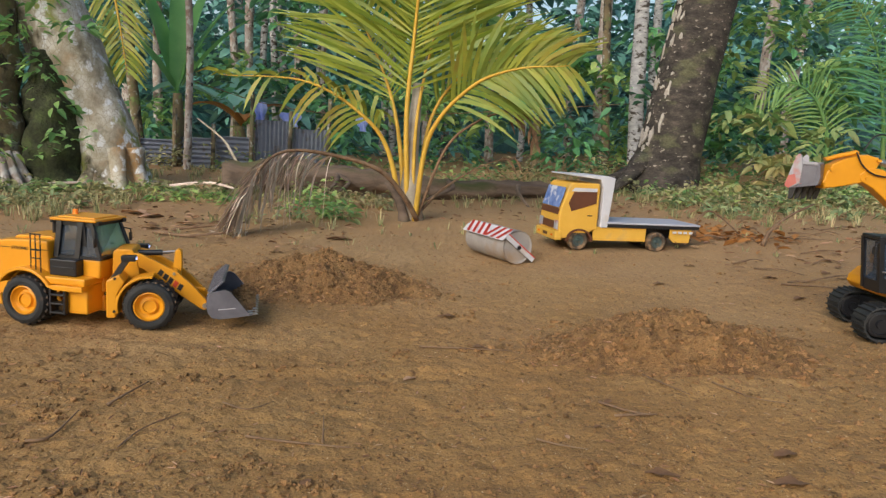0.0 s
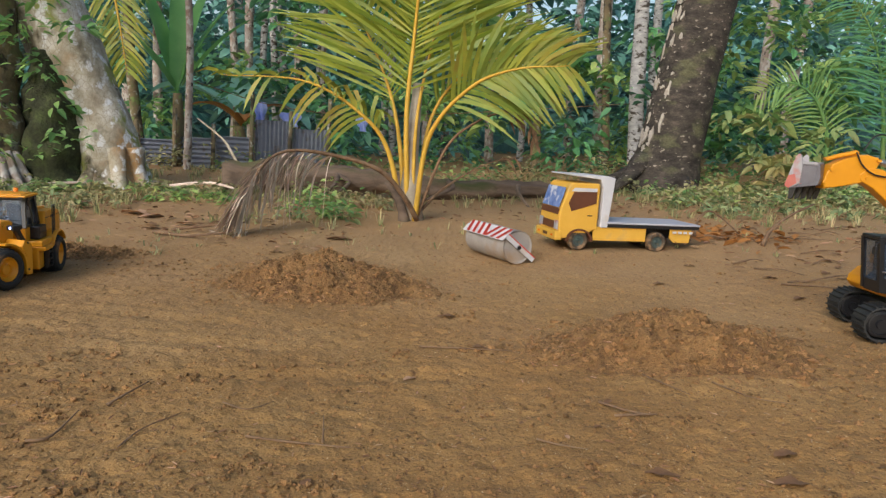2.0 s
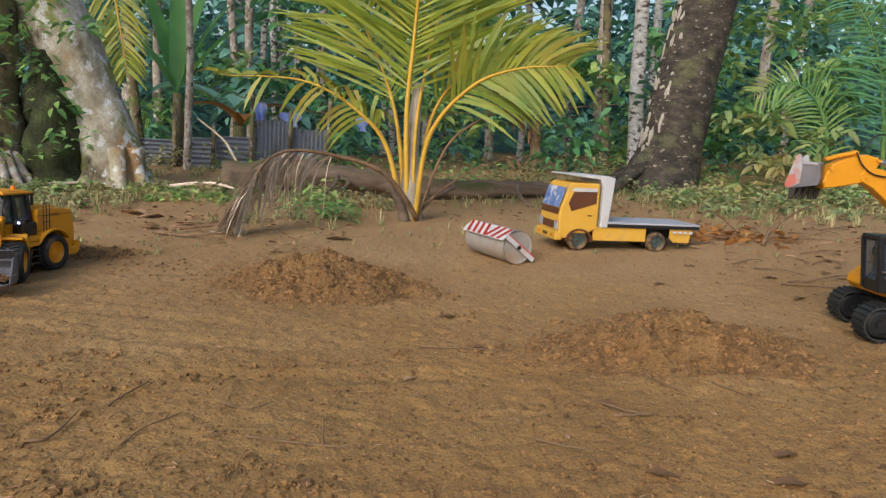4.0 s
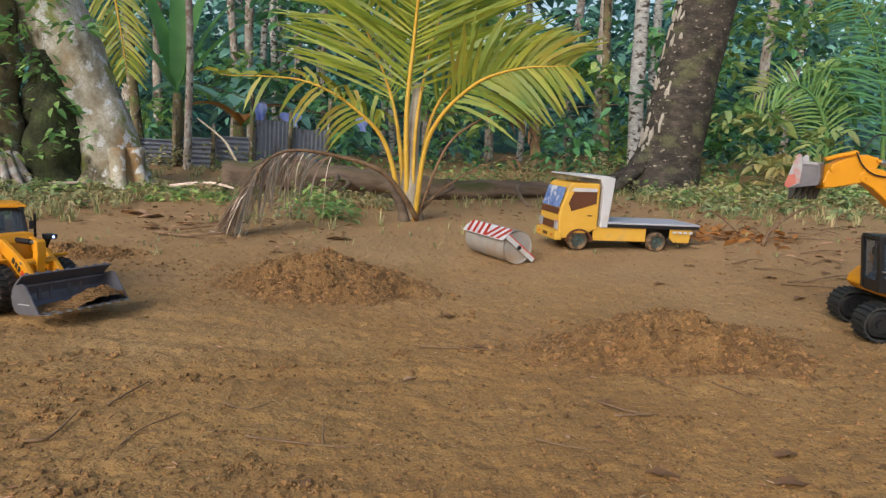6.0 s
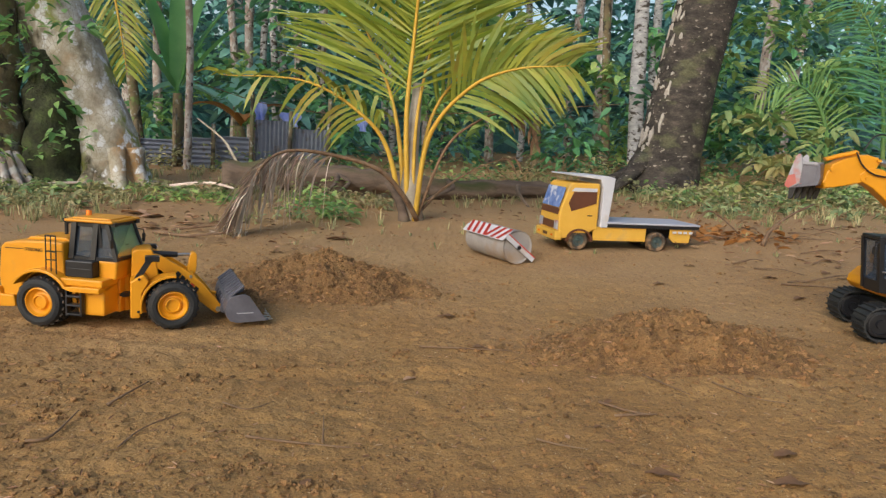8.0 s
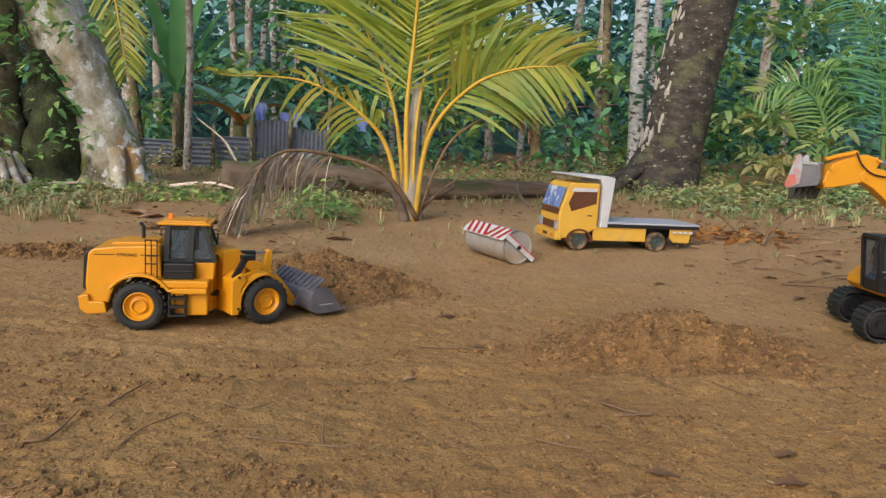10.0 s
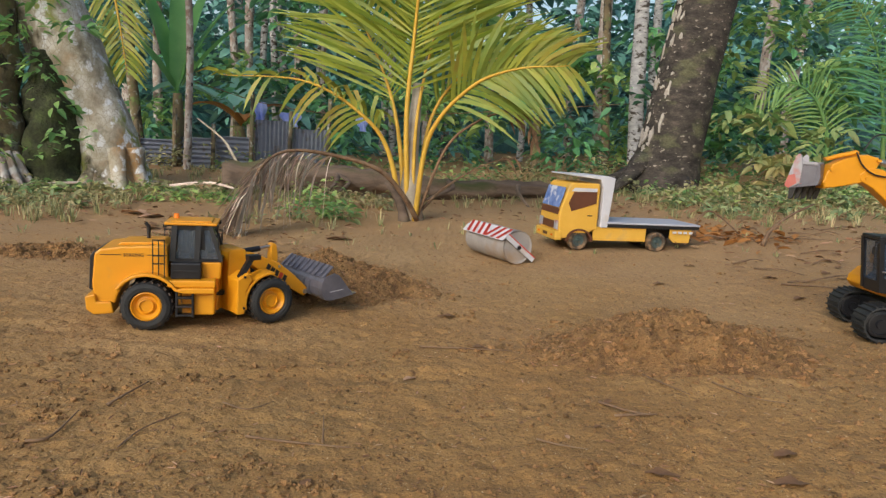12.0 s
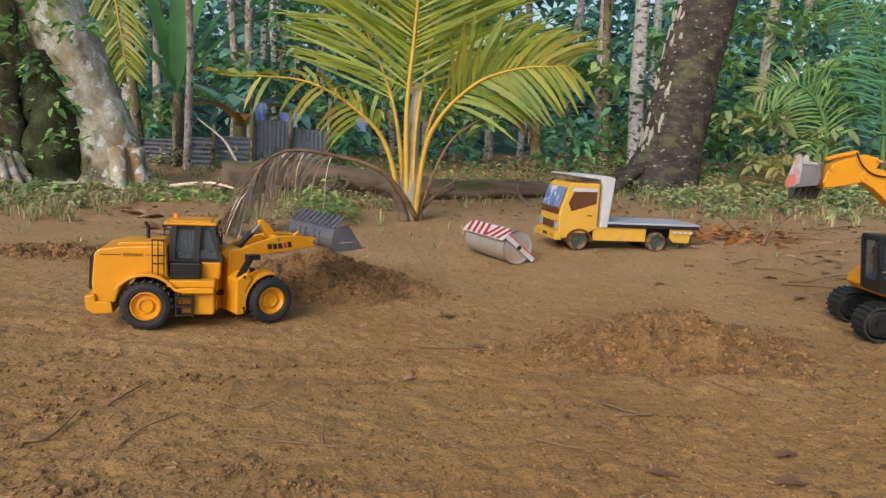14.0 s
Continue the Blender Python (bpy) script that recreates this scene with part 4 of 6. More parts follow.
def wheel_loader():
    root = tagged(new("wheel_loader"), "yellow toy wheel loader with black cab and grey bucket on soil", "toy loader")
    hx = -PIVOT_BACK
    # engine hood with the wheel arch cut out
    bm = bmesh.new()
    prof = [(-0.240, 0.045), (-0.246, 0.10), (-0.240, 0.168), (-0.230, 0.178), (-0.19, 0.184), (-0.13, 0.187), (-0.092, 0.186), (-0.088, 0.115), (-0.066, 0.11), (-0.066, 0.06)] + arc(hx, 0.052, 0.067, 5, 175, 12)
    prism(bm, prof, -0.074, 0.074, 0.004)
    part("engine_hood", bm, YELLOW, root)
    bm = bmesh.new()
    prism(bm, [(-0.20, 0.183), (-0.19, 0.190), (-0.105, 0.193), (-0.095, 0.186)], -0.045, 0.045, 0.002)
    part("hood_top", bm, YELLOW, root)
    bm = bmesh.new()
    prism(bm, [(-0.2445, 0.082), (-0.2545, 0.086), (-0.2515, 0.16), (-0.244, 0.171), (-0.2375, 0.169)], -0.062, 0.062, 0.002)
    part("rear_grille", bm, BLACK, root, "black rear radiator grille")
    bm = bmesh.new()
    prism(bm, [(-0.256, 0.045), (-0.259, 0.074), (-0.238, 0.079), (-0.235, 0.062), (-0.205, 0.062), (-0.2, 0.036), (-0.242, 0.033)], -0.084, 0.084, 0.003)
    part("counterweight", bm, YELLOW, root)
    for s in (-1, 1):
        bm = bmesh.new()
        prof = arc(hx, 0.054, 0.0755, 148, 32, 12) + [(-0.052, 0.097), (0.012, 0.097), (0.012, 0.085), (-0.055, 0.085)] + arc(hx, 0.054, 0.0685, 32, 148, 12)
        prism(bm, prof, s * 0.060, s * 0.103, 0.002)
        part("rear_fender", bm, YELLOW, root)
        bm = bmesh.new()
        for x in (-0.068, -0.034):
            box(bm, x - 0.0025, x + 0.0025, s * 0.093 - 0.006, s * 0.093 + 0.006, 0.030, 0.092, 0.001)
        for z in (0.032, 0.052, 0.072):
            box(bm, -0.068, -0.034, s * 0.091 - 0.009, s * 0.091 + 0.009, z, z + 0.0045, 0.001)
        part("step_ladder", bm, BLACK, root, "black access steps")
        bm = bmesh.new()
        for dx in (0, 0.012, 0.024):
            rod(bm, (-0.118 + dx, s * 0.092, 0.112), (-0.118 + dx, s * 0.092, 0.204 - dx * 0.1), 0.0014, seg=6)
        for z in (0.150, 0.168, 0.203):
            rod(bm, (-0.119, s * 0.092, z), (-0.093, s * 0.092, z), 0.0015, seg=6)
        part("handrail", bm, BLACK, root, "thin black handrail")
        for xa, xb in ((-0.228, -0.186), (-0.132, -0.09)):
            bm = bmesh.new()
            box(bm, xa, xb, s * 0.0745 - 0.0006, s * 0.0745 + 0.0006, 0.1655, 0.1669)
            part("stripe", bm, DECAL, root, "thin black decal line")
        word("STRONG", 0.0105, DECAL, root, pose(-0.160, s * 0.0748, 0.1625, 90, 0, 0 if s < 0 else 180))
    bm = bmesh.new()
    box(bm, -0.035, 0.012, -0.085, 0.085, 0.032, 0.098, 0.004)
    box(bm, -0.06, -0.03, -0.07, 0.07, 0.028, 0.098, 0.003)
    part("battery_box", bm, YELLOW, root)
    bm = bmesh.new()
    box(bm, -0.02, 0.018, -0.034, 0.034, 0.030, 0.066, 0.004)
    box(bm, -0.02, 0.018, -0.034, 0.034, 0.073, 0.115, 0.004)
    rod(bm, (0.006, 0, 0.03), (0.006, 0, 0.115), 0.018, seg=16)
    part("hinge_column", bm, YELLOW, root)
    bm = bmesh.new()
    rod(bm, (0.006, 0, 0.064), (0.006, 0, 0.075), 0.028, seg=20)
    part("hinge_gap", bm, BLACK, root)
    # cab
    bm = bmesh.new()
    box(bm, -0.088, 0.014, -0.095, 0.095, 0.097, 0.113, 0.003)
    part("platform", bm, YELLOW, root)
    bm = bmesh.new()
    box(bm, -0.083, -0.018, -0.080, 0.080, 0.113, 0.150, 0.003)
    box(bm, -0.080, -0.022, -0.0815, 0.0815, 0.130, 0.1335, 0.001)
    part("cab_base", bm, BLACK, root)
    bm = bmesh.new()
    prism(bm, [(-0.02, 0.108), (0.022, 0.108), (0.025, 0.150), (-0.02, 0.150)], -0.056, 0.056, 0.004)
    part("cab_front_panel", bm, YELLOW, root)
    cab = bmesh.new()
    rear, front, w0, w1, z0, z1 = -0.082, 0.004, 0.055, 0.046, 0.150, 0.232
    foot = 0.024
    for s in (-1, 1):
        for (xa, xb, t) in ((rear, rear + 0.004, 0.0085), (-0.030, -0.026, 0.0085), (foot, front - 0.006, 0.006)):
            tube(cab, [(xa, s * w0, z0), (xb, s * w1, z1)], t, 4)
        prism(cab, [(rear, z0), (foot, z0), (foot, z0 + 0.007), (rear, z0 + 0.007)], s * (w0 - 0.003), s * (w0 + 0.003))
        prism(cab, [(rear, z1 - 0.01), (front, z1 - 0.01), (front, z1), (rear, z1)], s * (w1 - 0.003), s * (w1 + 0.003))
        prism(cab, [(-0.034, z0), (-0.008, z0), (-0.018, z1), (-0.034, z1)], s * (w0 - 0.0055), s * (w0 - 0.0035))
    box(cab, foot - 0.004, foot + 0.002, -w0, w0, z0, z0 + 0.008, 0.001)
    box(cab, front - 0.006, front, -w1, w1, z1 - 0.008, z1, 0.001)
    box(cab, rear - 0.002, rear + 0.003, -w0, w0, z0, z0 + 0.012, 0.001)
    box(cab, rear, rear + 0.005, -w1, w1, z1 - 0.008, z1, 0.001)
    part("cab_frame", cab, BLACK, root)
    bm = bmesh.new()
    for s in (-1, 1):
        v = [bm.verts.new(p) for p in ((rear + 0.004, s * (w0 - 0.001), z0 + 0.006), (foot - 0.003, s * (w0 - 0.001), z0 + 0.006), (front - 0.003, s * (w1 - 0.001), z1), (rear + 0.004, s * (w1 - 0.001), z1))]
        bm.faces.new(v)
    v = [bm.verts.new(p) for p in ((foot - 0.001, -w0 + 0.003, z0 + 0.007), (foot - 0.001, w0 - 0.003, z0 + 0.007), (front - 0.003, w1 - 0.003, z1 - 0.004), (front - 0.003, -w1 + 0.003, z1 - 0.004))]
    bm.faces.new(v)
    bmesh.ops.solidify(bm, geom=bm.faces[:], thickness=0.001)
    g = part("cab_glass", bm, GLASS, root, "tinted cab windows")
    g.visible_shadow = False
    bm = bmesh.new()
    box(bm, -0.052, -0.014, -0.018, 0.018, 0.150, 0.168, 0.004)
    box(bm, -0.056, -0.046, -0.018, 0.018, 0.160, 0.212, 0.004)
    part("seat", bm, BLACK, root)
    bm = bmesh.new()
    rod(bm, (0.018, 0, 0.150), (0.008, 0, 0.176), 0.003)
    bmesh.ops.create_cone(bm, cap_ends=True, segments=16, radius1=0.012, radius2=0.012, depth=0.003, matrix=Matrix.Translation((0.007, 0, 0.177)) @ Matrix.Rotation(-0.5, 4, "Y"))
    part("steering_wheel", bm, BLACK, root)
    bm = bmesh.new()
    box(bm, -0.100, 0.014, -0.056, 0.056, 0.232, 0.2385, 0.0025)
    box(bm, -0.088, 0.002, -0.042, 0.042, 0.237, 0.2415, 0.002)
    part("cab_roof", bm, YELLOW, root)
    bm = bmesh.new()
    box(bm, -0.097, 0.011, -0.050, 0.050, 0.2285, 0.2315, 0.001)
    for s in (-1, 1):
        box(bm, 0.008, 0.017, s * 0.044 - 0.006, s * 0.044 + 0.006, 0.2255, 0.2345, 0.001)
        box(bm, -0.103, -0.095, s * 0.044 - 0.006, s * 0.044 + 0.006, 0.2255, 0.2335, 0.001)
    part("roof_lamps", bm, BLACK, root, "black work lamps under the roof edge")
    bm = bmesh.new()
    rod(bm, (-0.080, 0.004, 0.241), (-0.080, 0.004, 0.2525), 0.0065, 0.0055, 14)
    part("beacon", bm, BEACON, root, "orange warning beacon")
    bm = bmesh.new()
    rod(bm, (-0.142, 0.012, 0.187), (-0.142, 0.012, 0.222), 0.0042, seg=10)
    rod(bm, (-0.142, 0.012, 0.219), (-0.149, 0.012, 0.228), 0.0042, seg=10)
    part("exhaust_pipe", bm, BLACK, root, "black exhaust stack")
    for s in (-1, 1):
        bm = bmesh.new()
        rod(bm, (0.010, s * 0.049, 0.212), (0.018, s * 0.064, 0.208), 0.0013, seg=6)
        rod(bm, (0.018, s * 0.064, 0.208), (0.018, s * 0.064, 0.192), 0.0013, seg=6)
        box(bm, 0.016, 0.0195, s * 0.064 - 0.005, s * 0.064 + 0.005, 0.180, 0.200, 0.001)
        part("mirror", bm, BLACK, root, "black side mirror")

    # front frame, steered about the hinge
    ff = new("front_frame")
    ff.parent = root
    fx = PIVOT_FRONT
    bm = bmesh.new()
    prism(bm, [(0.018, 0.028), (0.022, 0.168), (0.030, 0.174), (0.062, 0.174), (0.072, 0.155), (0.080, 0.10), (0.11, 0.085), (0.12, 0.04), (0.10, 0.028)], -0.044, 0.044, 0.003)
    part("tower", bm, YELLOW, ff)
    for s in (-1, 1):
        bm = bmesh.new()
        prism(bm, arc(fx, 0.054, 0.070, 84, 192, 14) + arc(fx, 0.054, 0.0645, 192, 84, 14), s * 0.050, s * 0.100, 0.001)
        prism(bm, [(0.018, 0.03), (0.037, 0.03), (0.041, 0.085), (0.056, 0.110), (0.045, 0.127), (0.018, 0.112)], s * 0.044, s * 0.100, 0.003)
        part("front_fender", bm, YELLOW, ff)
        bm = bmesh.new()
        for x, z in ((0.034, 0.045), (0.036, 0.118)):
            rod(bm, (x, s * 0.099, z), (x, s * 0.102, z), 0.003, seg=10)
        part("bolt_pair", bm, BLACK, ff)
        bm = bmesh.new()
        tube(bm, [(0.030, s * 0.083, 0.112), (0.058, s * 0.083, 0.158)], 0.0085, 4)
        box(bm, 0.048, 0.078, s * 0.085 - 0.011, s * 0.085 + 0.011, 0.155, 0.167, 0.0015)
        part("headlamp_bracket", bm, BLACK, ff, "black headlamp bracket")
        bm = bmesh.new()
        rod(bm, (0.0765, s * 0.085, 0.161), (0.0784, s * 0.085, 0.161), 0.0038, seg=12)
        part("headlamp", bm, LAMP, ff, "small lit white headlamp")

    # lift arms, turned about the tower's top
    arm = new("lift_arm")
    arm.parent = root
    prof = [(-0.012, 0.004), (0.0, 0.013), (0.03, 0.012), (0.07, -0.006), (0.110, -0.030), (0.140, -0.062), (0.182, -0.120), (0.180, -0.131), (0.170, -0.135), (0.158, -0.126), (0.108, -0.080), (0.062, -0.046), (0.03, -0.022), (0.0, -0.013)]
    for s in (-1, 1):
        bm = bmesh.new()
        prism(bm, prof, s * 0.030, s * 0.042, 0.002)
        part("arm_plate", bm, YELLOW, arm)
        bm = bmesh.new()
        rod(bm, (0.172, s * 0.029, -0.125), (0.172, s * 0.047, -0.125), 0.006, seg=12)
        part("pin", bm, STEEL, arm, "bright steel pin")
        bm = bmesh.new()
        rod(bm, (0.101, s * 0.040, -0.045), (0.101, s * 0.044, -0.045), 0.004, seg=10)
        part("pin", bm, STEEL, arm, "bright steel pin")
        # brand decal as plain shapes along the plate
        bm = bmesh.new()
        bm2 = bmesh.new()
        d = Vector((0.058, 0, -0.048)).normalized()
        ang = math.atan2(d.x, d.z) - math.pi / 2
        for k in range(5):
            m = Matrix.Translation((0.068 + d.x * 0.0148 * k, s * 0.0424, -0.027 + d.z * 0.0148 * k)) @ Matrix.Rotation(ang, 4, "Y")
            tgt = bm2 if k == 3 else bm
            box(tgt, -0.0056, 0.0056, -0.0004, 0.0004, -0.0072, 0.0072, 0.0, m)
        part("decal", bm, DECAL, arm, "black brand mark")
        part("decal", bm2, DECAL_RED, arm, "red brand mark")
    bm = bmesh.new()
    rod(bm, (0.101, -0.033, -0.045), (0.101, 0.033, -0.045), 0.009, seg=12)
    part("cross_tube", bm, YELLOW, arm)
    bm = bmesh.new()
    rod(bm, (0.0, -0.045, 0.0), (0.0, 0.045, 0.0), 0.009, seg=14)
    part("cross_tube", bm, YELLOW, arm)
    bm = bmesh.new()
    prism(bm, [(0.092, -0.05), (0.098, -0.02), (0.104, 0.004), (0.112, 0.008), (0.120, 0.002), (0.119, -0.03), (0.112, -0.055), (0.108, -0.088), (0.098, -0.088)], -0.011, 0.011, 0.002)
    part("bell_crank", bm, YELLOW, arm)
    bm = bmesh.new()
    rod(bm, (0.004, 0, 0.004), (0.07, 0, 0.0), 0.0068, seg=14)
    part("tilt_cylinder", bm, BLACK, arm, "black hydraulic cylinder")
    bm = bmesh.new()
    rod(bm, (0.068, 0, 0.0), (0.112, 0, 0.0), 0.0035, seg=10)
    part("piston_rod", bm, STEEL, arm)
    bm = bmesh.new()
    tube(bm, [(0.103, 0, -0.084), (0.172, 0, -0.095)], 0.0045, 6)
    part("link", bm, YELLOW, arm)

    # the arms grow shorter towards the pin
    for piece in arm.children:
        for v in piece.data.vertices:
            if piece.name.startswith(("arm_plate", "decal")):
                v.co.z -= 0.014 * math.sin(math.pi * min(1.0, max(0.0, v.co.x / 0.175)))
            v.co.x -= 0.016 * min(1.0, max(0.0, (v.co.x - 0.06) / 0.11))

    # bucket, turned about its pin
    bucket = new("bucket")
    bucket.parent = root
    curve = [(0.118, -0.020), (0.07, -0.024), (0.030, -0.024), (0.010, -0.018), (0.0, -0.002), (-0.002, 0.02), (0.004, 0.042), (0.014, 0.054)]
    inner = [(x + 0.003 if i > 2 else x, z + 0.003) for i, (x, z) in enumerate(curve)]
    W = 0.108
    bm = bmesh.new()
    prism(bm, curve + inner[::-1], -W, W)
    part("shell", bm, BUCKET_GREY, bucket)
    for s in (-1, 1):
        bm = bmesh.new()
        prism(bm, [(0.112, -0.020), (0.030, -0.024), (0.010, -0.018), (0.0, -0.002), (-0.002, 0.02), (0.004, 0.042), (0.014, 0.056), (0.050, 0.062), (0.064, 0.054)], s * (W - 0.001), s * (W + 0.003), 0.0007)
        part("side_plate", bm, BUCKET_GREY, bucket)
        bm = bmesh.new()
        box(bm, 0.028, 0.074, s * (W + 0.003) - 0.0006, s * (W + 0.003) + 0.0006, 0.004, 0.0062)
        part("side_line", bm, WHITE, bucket, "thin white line")
        bm = bmesh.new()
        prism(bm, [(-0.006, -0.008), (-0.010, 0.0), (-0.004, 0.036), (0.006, 0.04), (0.004, -0.01)], s * 0.046, s * 0.054, 0.001)
        prism(bm, [(-0.006, -0.008), (-0.010, 0.0), (-0.004, 0.036), (0.006, 0.04), (0.004, -0.01)], s * 0.018, s * 0.026, 0.001)
        part("bracket", bm, BUCKET_GREY, bucket)
    bm = bmesh.new()
    prism(bm, [(0.010, 0.052), (0.006, 0.055), (0.046, 0.086), (0.050, 0.083)], -W, W, 0.0006)
    box(bm, 0.012, 0.02, -W, W, 0.047, 0.052)
    part("spill_guard", bm, BUCKET_GREY, bucket, "slotted spill guard")
    for k in range(9):
        bm = bmesh.new()
        y = -W + 0.014 + k * (2 * W - 0.028) / 8
        prism(bm, [(0.006, 0.0555), (0.003, 0.0605), (0.041, 0.0895), (0.045, 0.0855)], y - 0.0028, y + 0.0028)
        part("slat", bm, BUCKET_GREY, bucket)
    for k in range(9):
        bm = bmesh.new()
        y = -W + 0.012 + k * (2 * W - 0.024) / 8
        prism(bm, [(0.105, -0.025), (0.103, -0.016), (0.128, -0.0175), (0.133, -0.021)], y - 0.0045, y + 0.0045, 0.0008)
        part("tooth", bm, STEEL, bucket)
    # soil carried in the bucket
    n = 26
    verts = []
    for j in range(n):
        for i in range(n):
            x, y = 0.004 + 0.121 * i / (n - 1), (-1 + 2 * j / (n - 1)) * (W - 0.006)
            heap = 0.042 * math.exp(-((x - 0.095) / 0.040) ** 2 - ((y - 0.045) / 0.06) ** 2) + 0.010 * math.exp(-((x - 0.04) / 0.05) ** 2) - 0.05 * max(0.0, x - 0.12)
            verts.append((x, y, -0.020 + heap + 0.008 * noise.noise(Vector((x * 60, y * 60, 1))) + 0.007 * noise.noise(Vector((x * 150, y * 150, 5)))))
    faces = [(j * n + i, j * n + i + 1, (j + 1) * n + i + 1, (j + 1) * n + i) for j in range(n - 1) for i in range(n - 1)]
    rnd = random.Random(6)
    for _ in range(260):
        j = min(n * n - 1, max(0, int(rnd.gauss(0.72, 0.16) * n) + n * int(min(0.99, max(0, rnd.gauss(0.68, 0.16))) * n)))
        x, y, z = verts[j]
        r = 0.0015 + 0.006 * rnd.random() ** 2.5
        k = len(verts)
        for b in ((1, 0, 0), (-1, 0, 0), (0, 1, 0), (0, -1, 0), (0, 0, 1), (0, 0, -1)):
            q = r * rnd.uniform(0.6, 1.2)
            verts.append((x + b[0] * q + rnd.uniform(-0.003, 0.003), y + b[1] * q, z + 0.3 * r + b[2] * q))
        faces += [(k + a, k + b, k + c) for a, b, c in ((0, 2, 4), (2, 1, 4), (1, 3, 4), (3, 0, 4), (2, 0, 5), (1, 2, 5), (3, 1, 5), (0, 3, 5))]
    link_mesh("soil_load", raw_mesh("soil_load", verts, faces), SOIL_DARK, bucket, "crumbly brown soil carried in the bucket")
    for piece in bucket.children:
        piece.data.transform(Matrix.Translation((0.011, 0, 0)) @ Matrix.Diagonal((0.82, 1, 0.79, 1)))
    wheels = [(loader_wheel(root, -1), 0, -1), (loader_wheel(root, 1), 0, 1), (loader_wheel(root, -1), 1, -1), (loader_wheel(root, 1), 1, 1)]
    return root, ff, arm, bucket, wheels


LOADER = wheel_loader()
# ---- flatbed truck ----
def flatbed_truck():
    root = tagged(new("flatbed_truck"), "small yellow toy flatbed truck with grey bed and white headboard", "toy truck")
    x, y = 0.695, 2.925
    root.matrix_basis = pose(x, y, ground_height(x, y) - 0.002, 0, 0, 193)
    W = 0.100
    # cab shell: slanted windscreen face
    bm = bmesh.new()
    prism(bm, [(0.232, 0.048), (0.236, 0.13), (0.232, 0.160), (0.205, 0.262), (0.19, 0.272), (0.092, 0.272), (0.088, 0.262), (0.088, 0.085)] + [(0.108, 0.082), (0.118, 0.07), (0.19, 0.07), (0.198, 0.048)], -W, W, 0.005)
    cab = part("cab", bm, TRUCK_YELLOW, root)
    bm = bmesh.new()
    prism(bm, [(0.2345, 0.168), (0.2365, 0.172), (0.2155, 0.252), (0.2125, 0.25)], -W + 0.012, W - 0.012, 0.002)
    part("windscreen", bm, BLUE_PANEL, cab, "blue reflective windscreen film")
    bm = bmesh.new()
    prism(bm, [(0.2355, 0.142), (0.2395, 0.144), (0.2365, 0.168), (0.2325, 0.166)], -W + 0.012, W - 0.012, 0.001)
    part("dashboard_band", bm, TRUCK_BROWN, cab, "brown band under the windscreen")
    bm = bmesh.new()
    box(bm, 0.2345, 0.2395, -W + 0.042, W - 0.042, 0.083, 0.113, 0.0015)
    part("grille", bm, TRUCK_BROWN, cab, "brown grille")
    for s in (-1, 1):
        bm = bmesh.new()
        box(bm, 0.234, 0.2405, s * (W - 0.022) - 0.016, s * (W - 0.022) + 0.016, 0.082, 0.118, 0.002)
        part("headlight", bm, FIN, cab, "silvery headlight")
        bm = bmesh.new()
        prism(bm, [(0.192, 0.158), (0.205, 0.19), (0.187, 0.236), (0.100, 0.238), (0.100, 0.192)], s * (W - 0.001), s * (W + 0.003), 0.001)
        part("side_window", bm, TRUCK_BROWN, cab, "brown side window panel")
        bm = bmesh.new()
        prism(bm, [(0.197, 0.237), (0.186, 0.252), (0.100, 0.252), (0.100, 0.238), (0.187, 0.2375)], s * (W - 0.001), s * (W + 0.0015))
        part("window_trim", bm, WHITE, cab, "grey trim over the window")
        bm = bmesh.new()
        box(bm, 0.112, 0.13, s * (W + 0.0015) - 0.001, s * (W + 0.0015) + 0.001, 0.140, 0.144)
        part("door_handle", bm, BLACK, cab)
        bm = bmesh.new()
        prism(bm, arc(0.155, 0.037, 0.052, 0, 180, 12) + arc(0.155, 0.037, 0.044, 180, 0, 12), s * (W - 0.02), s * (W + 0.004))
        part("wheel_arch", bm, TRUCK_BROWN, cab, "brown wheel arch trim")
    bm = bmesh.new()
    box(bm, 0.222, 0.248, -W - 0.003, W + 0.003, 0.040, 0.076, 0.004)
    bumper = part("bumper", bm, TRUCK_YELLOW, root)
    bm = bmesh.new()
    box(bm, 0.2475, 0.2495, -0.022, 0.022, 0.052, 0.064)
    part("number_plate", bm, TRUCK_BROWN, bumper, "dark plate with unreadable bars")
    for s in (-1, 1):
        bm = bmesh.new()
        box(bm, 0.2475, 0.2495, s * 0.07 - 0.009, s * 0.07 + 0.009, 0.054, 0.062)
        part("indicator", bm, BEACON, bumper, "orange indicator")
    # headboard with a visor over the cab
    bm = bmesh.new()
    prism(bm, [(0.078, 0.096), (0.078, 0.255), (0.092, 0.288), (0.205, 0.300), (0.205, 0.306), (0.062, 0.304), (0.034, 0.296), (0.050, 0.096)], -W - 0.004, W + 0.004, 0.003)
    part("headboard", bm, WHITE, root, "white headboard with visor above the cab")
    bm = bmesh.new()
    box(bm, -0.32, 0.055, -W - 0.008, W + 0.008, 0.112, 0.120, 0.002)
    part("bed", bm, BED_GREY, root, "flat grey sheet metal bed")
    bm = bmesh.new()
    box(bm, -0.318, 0.05, -W - 0.004, W + 0.004, 0.098, 0.112, 0.001)
    part("bed_frame", bm, BLACK, root)
    bm = bmesh.new()
    box(bm, -0.25, 0.2, -0.045, 0.045, 0.052, 0.098, 0.002)
    part("chassis", bm, BLACK, root)
